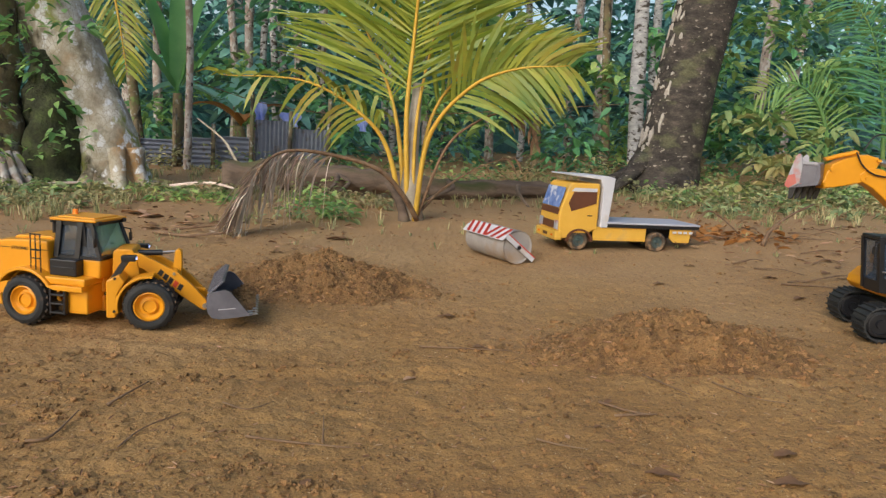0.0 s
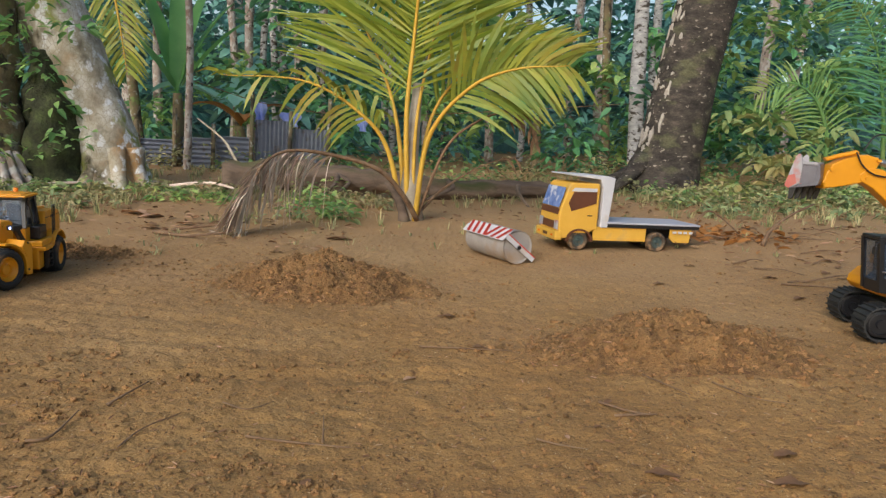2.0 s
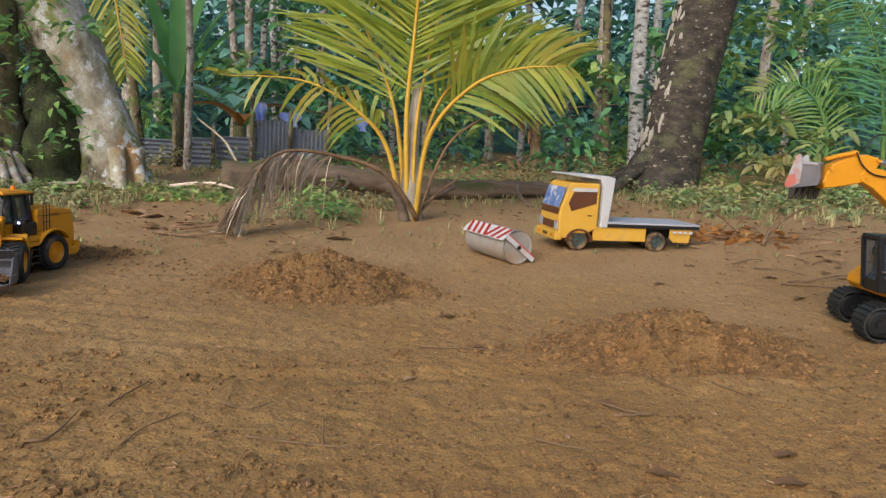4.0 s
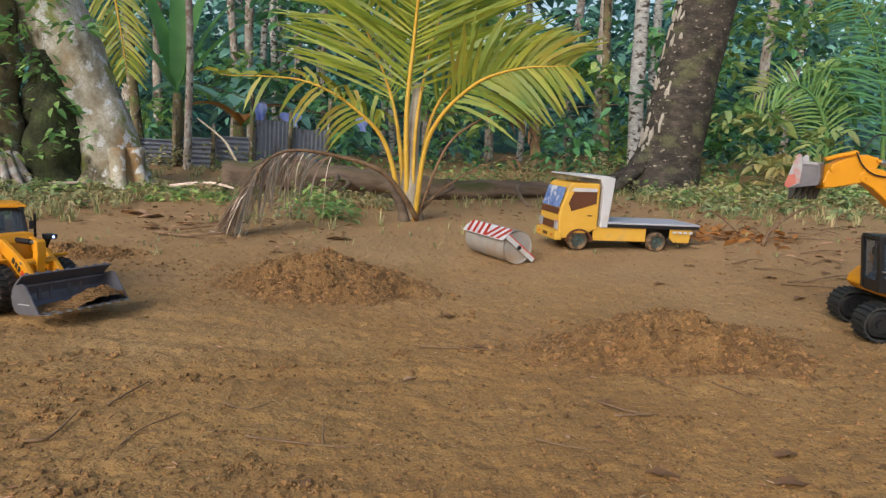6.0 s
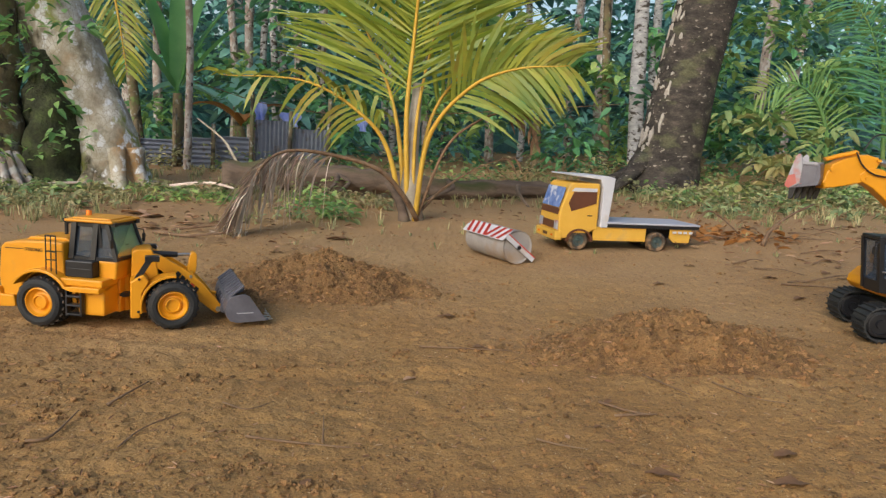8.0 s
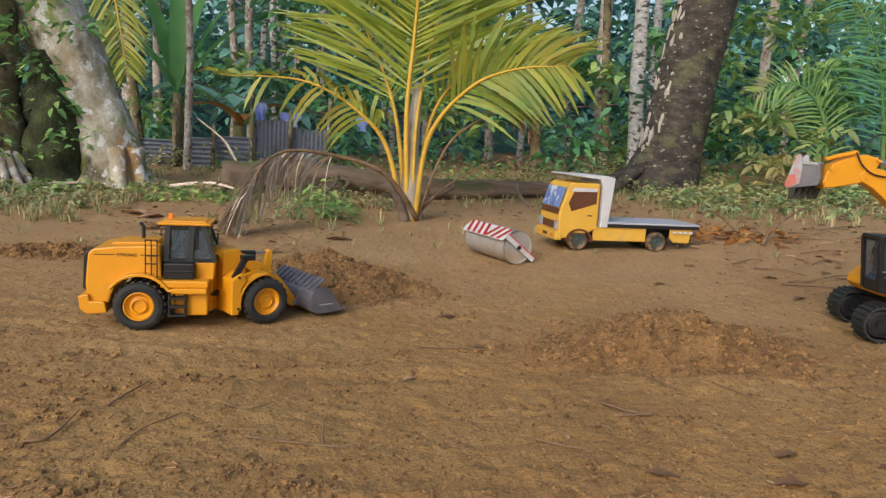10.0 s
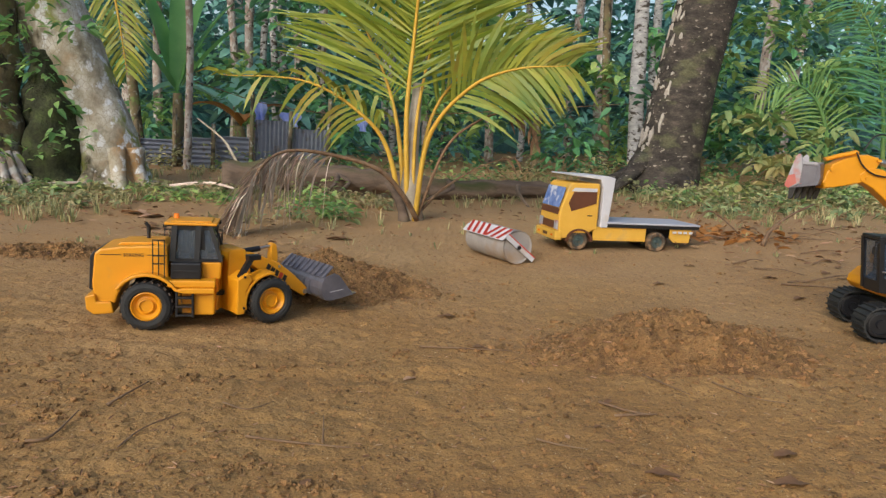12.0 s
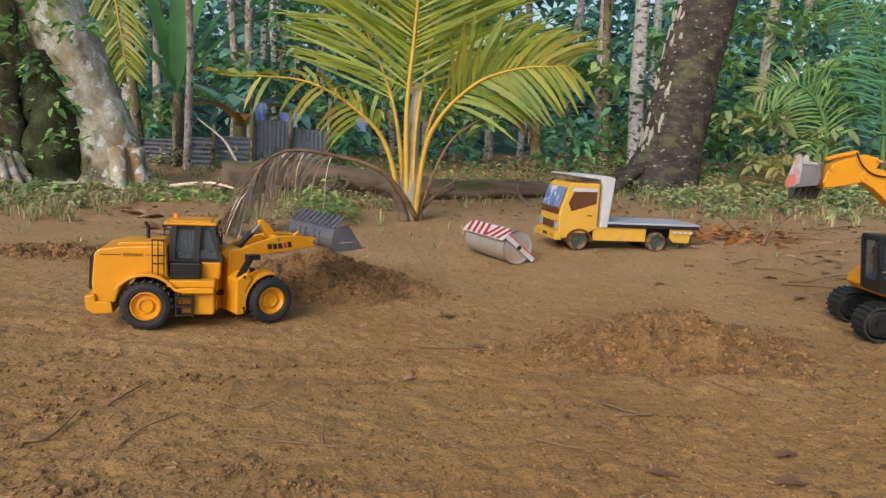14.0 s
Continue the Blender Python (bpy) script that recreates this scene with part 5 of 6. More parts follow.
    for s in (-1, 1):
        bm = bmesh.new()
        box(bm, -0.108, 0.1, s * (W - 0.008) - 0.004, s * (W - 0.008) + 0.004, 0.042, 0.098, 0.002)
        part("side_skirt", bm, TRUCK_YELLOW, root)
        bm = bmesh.new()
        prism(bm, [(-0.205, 0.098), (-0.205, 0.06), (-0.222, 0.042), (-0.285, 0.042), (-0.292, 0.098)], s * (W - 0.012), s * (W - 0.004), 0.001)
        part("rear_skirt", bm, TRUCK_YELLOW, root)
        for k in range(4):
            bm = bmesh.new()
            box(bm, -0.225 - 0.022 * k, -0.211 - 0.022 * k, s * (W + 0.004) - 0.001, s * (W + 0.004) + 0.002, 0.081, 0.090)
            part("marker", bm, WHITE, root, "small white side marker")
    # wheels
    for px in (0.155, -0.155):
        for s in (-1, 1):
            w = new("wheel")
            w.parent = root
            w.matrix_basis = pose(px, s * (W - 0.004), 0.0415)
            bm = bmesh.new()
            lathe(bm, [(0.022, s * 0.0), (0.031, s * 0.003), (0.037, s * -0.003), (0.038, s * -0.02), (0.036, s * -0.03), (0.022, s * -0.032)], 28, False)
            part("tyre", bm, DUSTY_TYRE, w, "dusty black tyre")
            bm = bmesh.new()
            lathe(bm, [(0.023, s * -0.004), (0.021, s * 0.0), (0.016, s * -0.006), (0.008, s * -0.004), (0.005, s * 0.002), (0.002, s * 0.002)], 20)
            part("hub", bm, HUB_GREEN, w, "dark green hub")
            for piece in w.children:
                piece.data.transform(Matrix.Diagonal((1.12, 1, 1.12, 1)))
    longer = Matrix.Translation((-0.035, 0, 0)) @ Matrix.Diagonal((1.13, 1.05, 1, 1)) @ Matrix.Translation((0.035, 0, 0))
    for piece in root.children:
        if piece.type == "MESH":
            for ob in (piece, *piece.children):
                ob.data.transform(longer)
        else:
            x, y, z = longer @ piece.matrix_basis.translation
            piece.matrix_basis = pose(x, y, z)


flatbed_truck()


# ---- towed drum roller ----
def drum_roller():
    root = tagged(new("drum_roller"), "grey toy drum roller with red and white chevron board on soil", "toy roller")
    x, y = 0.208, 2.66
    root.matrix_basis = pose(x, y, ground_height(x, y), 0, 0, -63)
    r, L = 0.062, 0.145
    bm = bmesh.new()
    q = Matrix.Rotation(math.pi / 2, 4, "Z")
    lathe(bm, [(r * 0.2, -L + 0.004), (r * 0.9, -L + 0.004), (r, -L), (r * 1.01, 0.0), (r, L), (r * 0.9, L - 0.004), (r * 0.2, L - 0.004)], 40)
    bmesh.ops.transform(bm, matrix=Matrix.Translation((0, 0, r)) @ q, verts=bm.verts)
    part("drum", bm, CONCRETE, root, "dusty grey cylindrical drum", smooth=False)
    # the board leans over the side that faces local -y
    tilt = Matrix.Translation((0, -0.050, r + 0.046)) @ Matrix.Rotation(radians(40), 4, "X")
    bm = bmesh.new()
    box(bm, -L - 0.006, L + 0.006, -0.030, 0.030, -0.002, 0.002, 0.001, tilt)
    board = part("chevron_board", bm, WHITE, root, "white board with red diagonal stripes")
    for k in range(7):
        bm = bmesh.new()
        x0 = -L + 0.012 + k * 0.042
        lean = 0.016 if x0 > 0 else -0.016
        vs = [bm.verts.new(p) for p in ((x0 - lean, -0.029, 0.0032), (x0 + 0.021 - lean, -0.029, 0.0032), (x0 + 0.021 + lean, 0.029, 0.0032), (x0 + lean, 0.029, 0.0032))]
        f = bm.faces.new(vs)
        bmesh.ops.solidify(bm, geom=[f], thickness=0.0012)
        bmesh.ops.transform(bm, matrix=tilt, verts=bm.verts)
        part("stripe", bm, RED, board, "red diagonal stripe")
    for s in (-1, 1):
        bm = bmesh.new()
        a, b = Vector((s * (L + 0.007), -0.055, r + 0.045)), Vector((s * (L + 0.007), 0.068, r - 0.048))
        d = (b - a).normalized()
        up = Vector((1, 0, 0)).cross(d)
        for e0, e1, w0 in ((a, b, 0.010),):
            vs = []
            for p in (e0, e1):
                for u in (-1, 1):
                    for v in (-0.0015, 0.0015):
                        vs.append(bm.verts.new(p + up * u * w0 + Vector((v, 0, 0))))
            bmesh.ops.convex_hull(bm, input=vs)
        yoke = part("yoke", bm, WHITE, root, "pale side yoke")
        bm = bmesh.new()
        rod(bm, (s * (L - 0.006), 0, r), (s * (L + 0.012), 0, r), 0.008, seg=14)
        part("axle", bm, BLACK, yoke)
        bm = bmesh.new()
        tube(bm, [a + up * 0.009 + Vector((s * 0.003, 0, 0)), b + up * 0.009 + Vector((s * 0.003, 0, 0))], 0.002, 6)
        part("edge_line", bm, RED, yoke, "dark red edge line")


drum_roller()


# ---- tracked excavator ----
def excavator():
    root = tagged(new("excavator"), "yellow toy tracked excavator with raised arm and black cab", "toy excavator")
    gx, gy = 0.986, 1.66
    root.matrix_basis = pose(gx, gy, ground_height(1.1, 1.66) - 0.001)
    # local x runs from the bucket towards the counterweight
    for side, y0 in ((-1, -0.125), (1, 0.070)):
        tr = new("track")
        tr.parent = root
        tr.matrix_basis = pose(-0.012 if side < 0 else 0.030, 0, 0, 0, 0, -2)
        R, xl, xr = 0.041, 0.030, 0.30
        bm = bmesh.new()
        prism(bm, arc(xl, R, R - 0.010, 90, 270, 10) + arc(xr, R, R - 0.010, -90, 90, 10), y0 + 0.008, y0 + 0.047, 0.002)
        part("track_frame", bm, BLACK, tr)
        path = []
        per = 2 * (xr - xl) + 2 * math.pi * R
        n = 60
        for k in range(n):
            s = per * k / n
            if s < xr - xl:
                path.append((xl + s, 2 * R, 0))
            elif s < xr - xl + math.pi * R:
                a = (s - (xr - xl)) / R
                path.append((xr + R * math.sin(a), R + R * math.cos(a), a))
            elif s < 2 * (xr - xl) + math.pi * R:
                path.append((xr - (s - (xr - xl) - math.pi * R), 0, math.pi))
            else:
                a = math.pi + (s - 2 * (xr - xl) - math.pi * R) / R
                path.append((xl + R * math.sin(a), R + R * math.cos(a), a))
        shoe = None
        for (px, pz, a) in path:
            if shoe is None:
                bm = bmesh.new()
                box(bm, -0.0062, 0.0062, 0, 0.055, -0.0055, -0.001, 0.0008)
                box(bm, -0.0052, -0.0022, 0, 0.055, -0.001, 0.003)
                shoe = part("track_shoe", bm, TRACK, tr)
                ob = shoe
            else:
                ob = new("track_shoe", shoe.data)
                ob.parent = tr
            ob.matrix_basis = Matrix.Translation((px, y0, pz)) @ Matrix.Rotation(a, 4, "Y")
        for k, wx in enumerate((xl, xl + 0.055, xl + 0.10, xl + 0.145, xl + 0.19, xr)):
            bm = bmesh.new()
            rr = 0.028 if k in (0, 5) else 0.013
            lathe(bm, [(0.003, -0.004), (rr * 0.35, -0.004), (rr * 0.4, 0.002), (rr * 0.75, 0.003), (rr * 0.85, -0.002), (rr, -0.001), (rr, 0.01), (0.003, 0.01)], 20)
            wh = part("track_wheel", bm, BLACK, tr, "black track wheel")
            wh.matrix_basis = pose(wx, y0 + 0.007, R if k in (0, 5) else 0.022)
    bm = bmesh.new()
    box(bm, 0.075, 0.26, -0.075, 0.075, 0.045, 0.075, 0.004)
    rod(bm, (0.165, 0, 0.07), (0.165, 0, 0.093), 0.055, seg=24)
    part("undercarriage", bm, BLACK, root)
    # house
    bm = bmesh.new()
    prism(bm, [(0.046, 0.106), (0.050, 0.122), (0.07, 0.143), (0.11, 0.155), (0.20, 0.160), (0.32, 0.165), (0.345, 0.15), (0.345, 0.093), (0.06, 0.091)], -0.095, 0.095, 0.004)
    part("house", bm, YELLOW, root)
    bm = bmesh.new()
    prism(bm, [(0.17, 0.16), (0.17, 0.19), (0.2, 0.195), (0.34, 0.195), (0.345, 0.165)], -0.09, 0.09, 0.004)
    part("engine_cover", bm, YELLOW, root)
    # cab on the camera's side of the boom
    y0, y1 = -0.092, -0.028
    bm = bmesh.new()
    prism(bm, [(0.016, 0.108), (0.012, 0.135), (0.06, 0.155), (0.13, 0.158), (0.13, 0.10)], y0 + 0.004, y1 - 0.004)
    cab = part("cab", bm, BLACK, root, "black cab frame")
    bm = bmesh.new()
    box(bm, -0.002, 0.132, y0 - 0.004, y1 + 0.004, 0.230, 0.239, 0.003)
    part("cab_roof", bm, BLACK, cab)
    for y in (y0, y1):
        for (xa, za, xb, zb, t) in ((0.018, 0.112, 0.003, 0.232, 0.007), (0.062, 0.15, 0.062, 0.232, 0.006), (0.13, 0.155, 0.125, 0.232, 0.007)):
            bm = bmesh.new()
            tube(bm, [(xa, y, za), (xb, y, zb)], t, 4)
            part("cab_post", bm, BLACK, cab)
        bm = bmesh.new()
        tube(bm, [(0.003, y, 0.228), (0.125, y, 0.228)], 0.006, 4)
        part("roof_rail", bm, BLACK, cab)
    bm = bmesh.new()
    vs = [bm.verts.new(p) for p in ((0.016, y0 + 0.002, 0.14), (0.13, y0 + 0.002, 0.158), (0.125, y0 + 0.002, 0.23), (0.005, y0 + 0.002, 0.23))]
    f = bm.faces.new(vs)
    vs = [bm.verts.new(p) for p in ((0.014, y0 + 0.004, 0.13), (0.014, y1 - 0.004, 0.13), (0.004, y1 - 0.004, 0.23), (0.004, y0 + 0.004, 0.23))]
    f2 = bm.faces.new(vs)
    bmesh.ops.solidify(bm, geom=[f, f2], thickness=0.001)
    g = part("cab_glass", bm, GLASS, cab, "tinted cab glass")
    g.visible_shadow = False
    bm = bmesh.new()
    tube(bm, [(0.014, y0 - 0.004, 0.158), (0.055, y0 - 0.004, 0.155)], 0.0022, 6)
    tube(bm, [(0.055, y0 - 0.004, 0.155), (0.056, y0 - 0.004, 0.228)], 0.0018, 6)
    part("grab_rail", bm, STEEL, cab, "pale grab rail")
    bm = bmesh.new()
    tube(bm, [(0.0, y0, 0.226), (-0.012, y0 - 0.01, 0.222), (-0.014, y0 - 0.01, 0.205)], 0.0016, 6)
    box(bm, -0.017, -0.012, y0 - 0.015, y0 - 0.004, 0.198, 0.216, 0.001)
    part("mirror", bm, BLACK, cab)
    # boom and stick
    bm = bmesh.new()
    prism(bm, [(-0.053, 0.373), (-0.048, 0.358), (-0.02, 0.345), (0.046, 0.294), (0.10, 0.225), (0.135, 0.15), (0.165, 0.15), (0.155, 0.23), (0.10, 0.318), (0.036, 0.368), (0.002, 0.388), (-0.03, 0.39)], -0.019, 0.019, 0.003)
    boom = part("boom", bm, YELLOW, root)
    bm = bmesh.new()
    for k in range(4):
        d = Vector((0.058, 0, -0.048)).normalized()
        m = Matrix.Translation((0.026 + d.x * 0.011 * k, -0.0195, 0.338 + d.z * 0.011 * k)) @ Matrix.Rotation(radians(38), 4, "Y")
        box(bm, -0.0042, 0.0042, -0.0006, 0.0006, -0.006, 0.006, 0, m)
    part("decal", bm, DECAL, boom, "black brand mark")
    bm = bmesh.new()
    prism(bm, [(-0.132, 0.335), (-0.134, 0.352), (-0.128, 0.374), (-0.118, 0.392), (-0.096, 0.410), (-0.06, 0.428), (-0.040, 0.434), (-0.012, 0.424), (-0.004, 0.412), (-0.016, 0.384), (-0.044, 0.354), (-0.09, 0.343)], -0.017, 0.017, 0.003)
    stick = part("stick", bm, YELLOW, root)
    for x, z in ((-0.034, 0.366), (-0.012, 0.414), (-0.128, 0.345), (-0.118, 0.382)):
        bm = bmesh.new()
        rod(bm, (x, -0.022, z), (x, 0.022, z), 0.0055, seg=12)
        part("pin", bm, YELLOW, stick)
    bm = bmesh.new()
    rod(bm, (-0.055, 0, 0.440), (-0.105, 0, 0.420), 0.0085, seg=12)
    rod(bm, (-0.10, 0, 0.422), (-0.128, 0, 0.408), 0.0075, seg=12)
    part("bucket_cylinder", bm, YELLOW, stick)
    bm = bmesh.new()
    rod(bm, (0.003, 0, 0.405), (0.06, 0, 0.385), 0.008, seg=12)
    rod(bm, (-0.012, 0, 0.412), (0.01, 0, 0.403), 0.004, seg=10)
    part("stick_cylinder", bm, STEEL, boom, "pale hydraulic cylinder")
    for k, off in enumerate((-0.024, 0.024)):
        bm = bmesh.new()
        tube(bm, smooth_line([(-0.070, off, 0.425), (-0.052, off, 0.395), (-0.022, off, 0.375), (0.02, off, 0.368), (0.07, off, 0.345)], 14), 0.0019, 6)
        part("hose", bm, BLACK, boom, "thin black hydraulic hose")
    bm = bmesh.new()
    tube(bm, smooth_line([(-0.05, -0.016, 0.428), (-0.03, -0.018, 0.462), (0.0, -0.018, 0.462), (0.012, -0.016, 0.40)], 14), 0.0019, 6)
    part("hose", bm, BLACK, boom, "looped black hose")
    # bucket with pale side fins and teeth
    y = 0.052
    bm = bmesh.new()
    prof = [(-0.130, 0.392), (-0.172, 0.392), (-0.176, 0.388), (-0.135, 0.386), (-0.138, 0.352), (-0.19, 0.337), (-0.196, 0.334), (-0.192, 0.331), (-0.13, 0.343), (-0.126, 0.36)]
    prism(bm, prof, -y, y, 0.001)
    bucket = part("bucket", bm, BUCKET_GREY, root, "grey digging bucket")
    for s in (-1, 1):
        bm = bmesh.new()
        prism(bm, [(-0.200, 0.338), (-0.192, 0.37), (-0.182, 0.408), (-0.176, 0.414), (-0.170, 0.410), (-0.166, 0.385), (-0.168, 0.345), (-0.19, 0.332)], s * y - 0.002, s * y + 0.002, 0.0006)
        fin = part("side_fin", bm, FIN, bucket, "pale grey side cutter with faded red patch")
        bm = bmesh.new()
        prism(bm, [(-0.199, 0.338), (-0.194, 0.362), (-0.180, 0.366), (-0.174, 0.345), (-0.19, 0.333)], s * y - 0.003, s * y + 0.003)
        part("red_patch", bm, FADED_RED, fin)
        bm = bmesh.new()
        prism(bm, [(-0.168, 0.345), (-0.166, 0.388), (-0.134, 0.390), (-0.132, 0.345)], s * (y - 0.003) - 0.0015, s * (y - 0.003) + 0.0015)
        part("side_plate", bm, BUCKET_GREY, bucket)
    bm = bmesh.new()
    box(bm, -0.17, -0.135, -y, y, 0.389, 0.396, 0.001)
    part("top_rail", bm, FIN, bucket, "pale top edge")
    for k in range(5):
        bm = bmesh.new()
        yy = -y + 0.008 + k * (2 * y - 0.016) / 4
        prism(bm, [(-0.190 + 0.010 * k, 0.340), (-0.172 + 0.010 * k, 0.344), (-0.180 + 0.010 * k, 0.309), (-0.189 + 0.010 * k, 0.306)], yy - 0.005, yy + 0.005, 0.0006)
        part("tooth", bm, BLACK, bucket)
    # the bucket is slewed a little on its stick
    m = Matrix.Translation((-0.135, 0, 0)) @ Matrix.Rotation(radians(-35), 4, "Z") @ Matrix.Translation((0.135, 0, 0))
    for piece in (bucket, *bucket.children_recursive):
        piece.data.transform(m)
    for piece in (stick, *stick.children):
        for v in piece.data.vertices:
            v.co.z -= 0.35 * max(0.0, v.co.z - 0.395)
    for piece in (boom, stick, bucket):
        piece.matrix_basis = pose(0.028, 0, 0)


excavator()
# ---- log, fence, weeds and litter ----
bm = bmesh.new()
tube(bm, smooth_line([(-1.45, 4.55, 0.15), (-1.1, 4.6, 0.175), (-0.7, 4.7, 0.17), (-0.36, 4.75, 0.15), (-0.1, 4.8, 0.135), (0.3, 4.85, 0.15), (0.62, 4.9, 0.16), (0.95, 4.95, 0.16)], 40),
     [0.10 - 0.0013 * i + 0.008 * math.sin(i * 1.9) for i in range(40)], 22, 0.45, 6)
log = tagged(new("fallen_log"), "old rotting brown log lying across the wood's edge", "log")
part("bark", bm, LOG, log, smooth=True)
rnd = random.Random(3)
for k in range(5):
    bm = bmesh.new()
    x = rnd.uniform(-1.2, 0.8)
    tube(bm, smooth_line([(x, 4.62, 0.2), (x + rnd.uniform(-0.1, 0.1), 4.5, 0.16), (x + rnd.uniform(-0.25, 0.25), 4.35, 0.06)], 8), [0.02, 0.018, 0.016, 0.014, 0.012, 0.01, 0.008, 0.005], 6, 0.2, k)
    part("stub", bm, LOG, log, "broken branch stub", smooth=True)

# low zinc sheet fence with posts
fence = tagged(new("zinc_fence"), "low weathered grey-blue zinc sheet fence between trees", "fence")
for i in range(5):
    bm = bmesh.new()
    x0 = -2.75 + 0.34 * i
    n = 36
    tall = 0.34 + 0.03 * (i % 3) if i < 3 else 0.50 + 0.06 * (i % 2)
    rows = []
    for k in range(n + 1):
        yy = 6.25 + 0.007 * math.sin(k * 1.57) + 0.012 * (i % 2)
        if i < 3:
            rows.append((bm.verts.new((x0, yy, tall * k / n)), bm.verts.new((x0 + 0.335, yy + 0.004, tall * k / n + 0.006 * (i % 2)))))
        else:
            # upright sheets
            rows.append((bm.verts.new((x0 + 0.335 * k / n, yy, 0.0)), bm.verts.new((x0 + 0.335 * k / n, yy + 0.004, tall))))
    for a, b in zip(rows, rows[1:]):
        bm.faces.new((a[0], b[0], b[1], a[1]))
    bmesh.ops.solidify(bm, geom=bm.faces[:], thickness=0.002)
    part("sheet", bm, FENCE, fence)
for i in range(6):
    bm = bmesh.new()
    x = -2.77 + 0.34 * i
    tube(bm, [(x, 6.2, -0.05), (x + 0.01, 6.2, 0.5 + 0.12 * (i % 2) + (0.15 if i > 2 else 0))], [0.022, 0.018], 8, 0.1, i)
    part("post", bm, BARK_MOSS, fence, smooth=True)

# grass and weeds along the wood's edge
def tufts(name, label, mat, areas, seed, low=0.025, high=0.085, width=0.0022):
    """Bent blades grouped in tufts. areas: x0, x1, y0, y1, tufts, blades a tuft."""
    rnd = random.Random(seed)
    verts, faces = [], []
    for x0, x1, y0, y1, count, blades in areas:
        for _ in range(count):
            cx, cy = rnd.uniform(x0, x1), rnd.uniform(y0, y1)
            size = rnd.uniform(low, high)
            for _ in range(blades):
                a = rnd.uniform(0, 6.283)
                r = rnd.random() ** 2 * size * 0.5
                x, y = cx + r * math.cos(a), cy + r * math.sin(a)
                z = ground_fast(x, y) - 0.004
                d = Vector((math.cos(a), math.sin(a), 0))
                side = Vector((-d.y, d.x, 0)) * width * rnd.uniform(0.6, 1.4)
                L = size * rnd.uniform(0.6, 1.4)
                bend = rnd.uniform(0.5, 1.5)
                p = Vector((x, y, z))
                m = p + Vector((0, 0, L * 0.6)) + d * L * 0.2 * bend
                t = p + Vector((0, 0, L * (1.0 - 0.35 * bend))) + d * L * 0.7 * bend
                k = len(verts)
                verts += [tuple(p + side), tuple(p - side), tuple(m - side), tuple(m + side), tuple(t)]
                faces += [(k, k + 1, k + 2, k + 3), (k + 3, k + 2, k + 4)]
    return tagged(link_mesh(name, raw_mesh(name, verts, faces), mat), label, "grass", kind="stuff")


def ground_fast(x, y):
    return 0.03 * (math.sqrt((x + 0.1) ** 2 + 0.04) + x + 0.1) + 0.015 * (math.sqrt((y - 2.5) ** 2 + 0.25) + y - 2.5) - 0.015 * (math.sqrt((x - 3) ** 2 + 1) + x - 3) - 0.005


tufts("grass", "short green and straw grass at the wood's edge", GRASS,
      [(-2.9, -1.6, 3.0, 4.5, 230, 11), (-1.6, -0.4, 4.05, 4.6, 110, 10), (-0.3, 1.2, 4.3, 5.0, 70, 9), (1.2, 3.2, 3.7, 5.6, 480, 11), (-1.1, -0.3, 3.2, 3.7, 26, 7), (1.5, 2.6, 3.4, 4.0, 50, 7),
       (-3.5, 4.2, 5.0, 6.6, 600, 12)], 5)
tufts("sparse_grass", "sparse thin grass blades on bare soil", GRASS, [(-1.9, -0.9, 2.3, 3.0, 26, 5), (-0.7, 1.9, 2.7, 3.9, 60, 5)], 6, 0.02, 0.05, 0.002)


def weed_bed(name, label, mat, areas, seed, L):
    rnd = random.Random(seed)
    spots = []
    for x0, x1, y0, y1, count, per, h in areas:
        for _ in range(count):
            cx, cy = rnd.uniform(x0, x1), rnd.uniform(y0, y1)
            hh = h * rnd.uniform(0.4, 1.2)
            for _ in range(per):
                a = rnd.uniform(0, 6.283)
                q = rnd.random() * hh * 0.7
                spots.append((cx + q * math.cos(a), cy + q * math.sin(a), ground_fast(cx, cy) + rnd.uniform(0.1, 1.0) * hh, L * rnd.uniform(0.6, 1.4), a, rnd.uniform(-0.5, 0.6)))
    foliage(name, label, "weeds", mat, spots, 0.55, seed)


weed_bed("weeds", "low leafy olive weeds by the trees", WEED, [(-2.9, -1.6, 3.3, 4.5, 70, 12, 0.07), (-1.6, -0.3, 4.05, 4.5, 40, 12, 0.08), (1.3, 3.2, 4.1, 5.6, 90, 14, 0.10), (-3.2, 4.5, 5.6, 6.8, 150, 18, 0.22)], 3, 0.042)
weed_bed("bright_weeds", "bright yellow-green weed leaves by the trees", LEAF_LIGHT, [(-2.7, -1.2, 3.8, 4.5, 60, 12, 0.06), (-0.95, -0.5, 3.5, 4.3, 15, 16, 0.15), (1.4, 3.2, 4.2, 5.4, 60, 12, 0.11), (-3.0, 4.2, 5.5, 6.6, 60, 14, 0.2)], 4, 0.042)
weed_bed("green_weeds", "soft green weed leaves among grass", WEED_GREEN, [(-2.6, -1.7, 3.2, 4.5, 22, 10, 0.07), (-0.95, -0.45, 3.2, 3.6, 6, 10, 0.10), (1.25, 3.0, 3.7, 5.2, 85, 11, 0.09)], 5, 0.045)
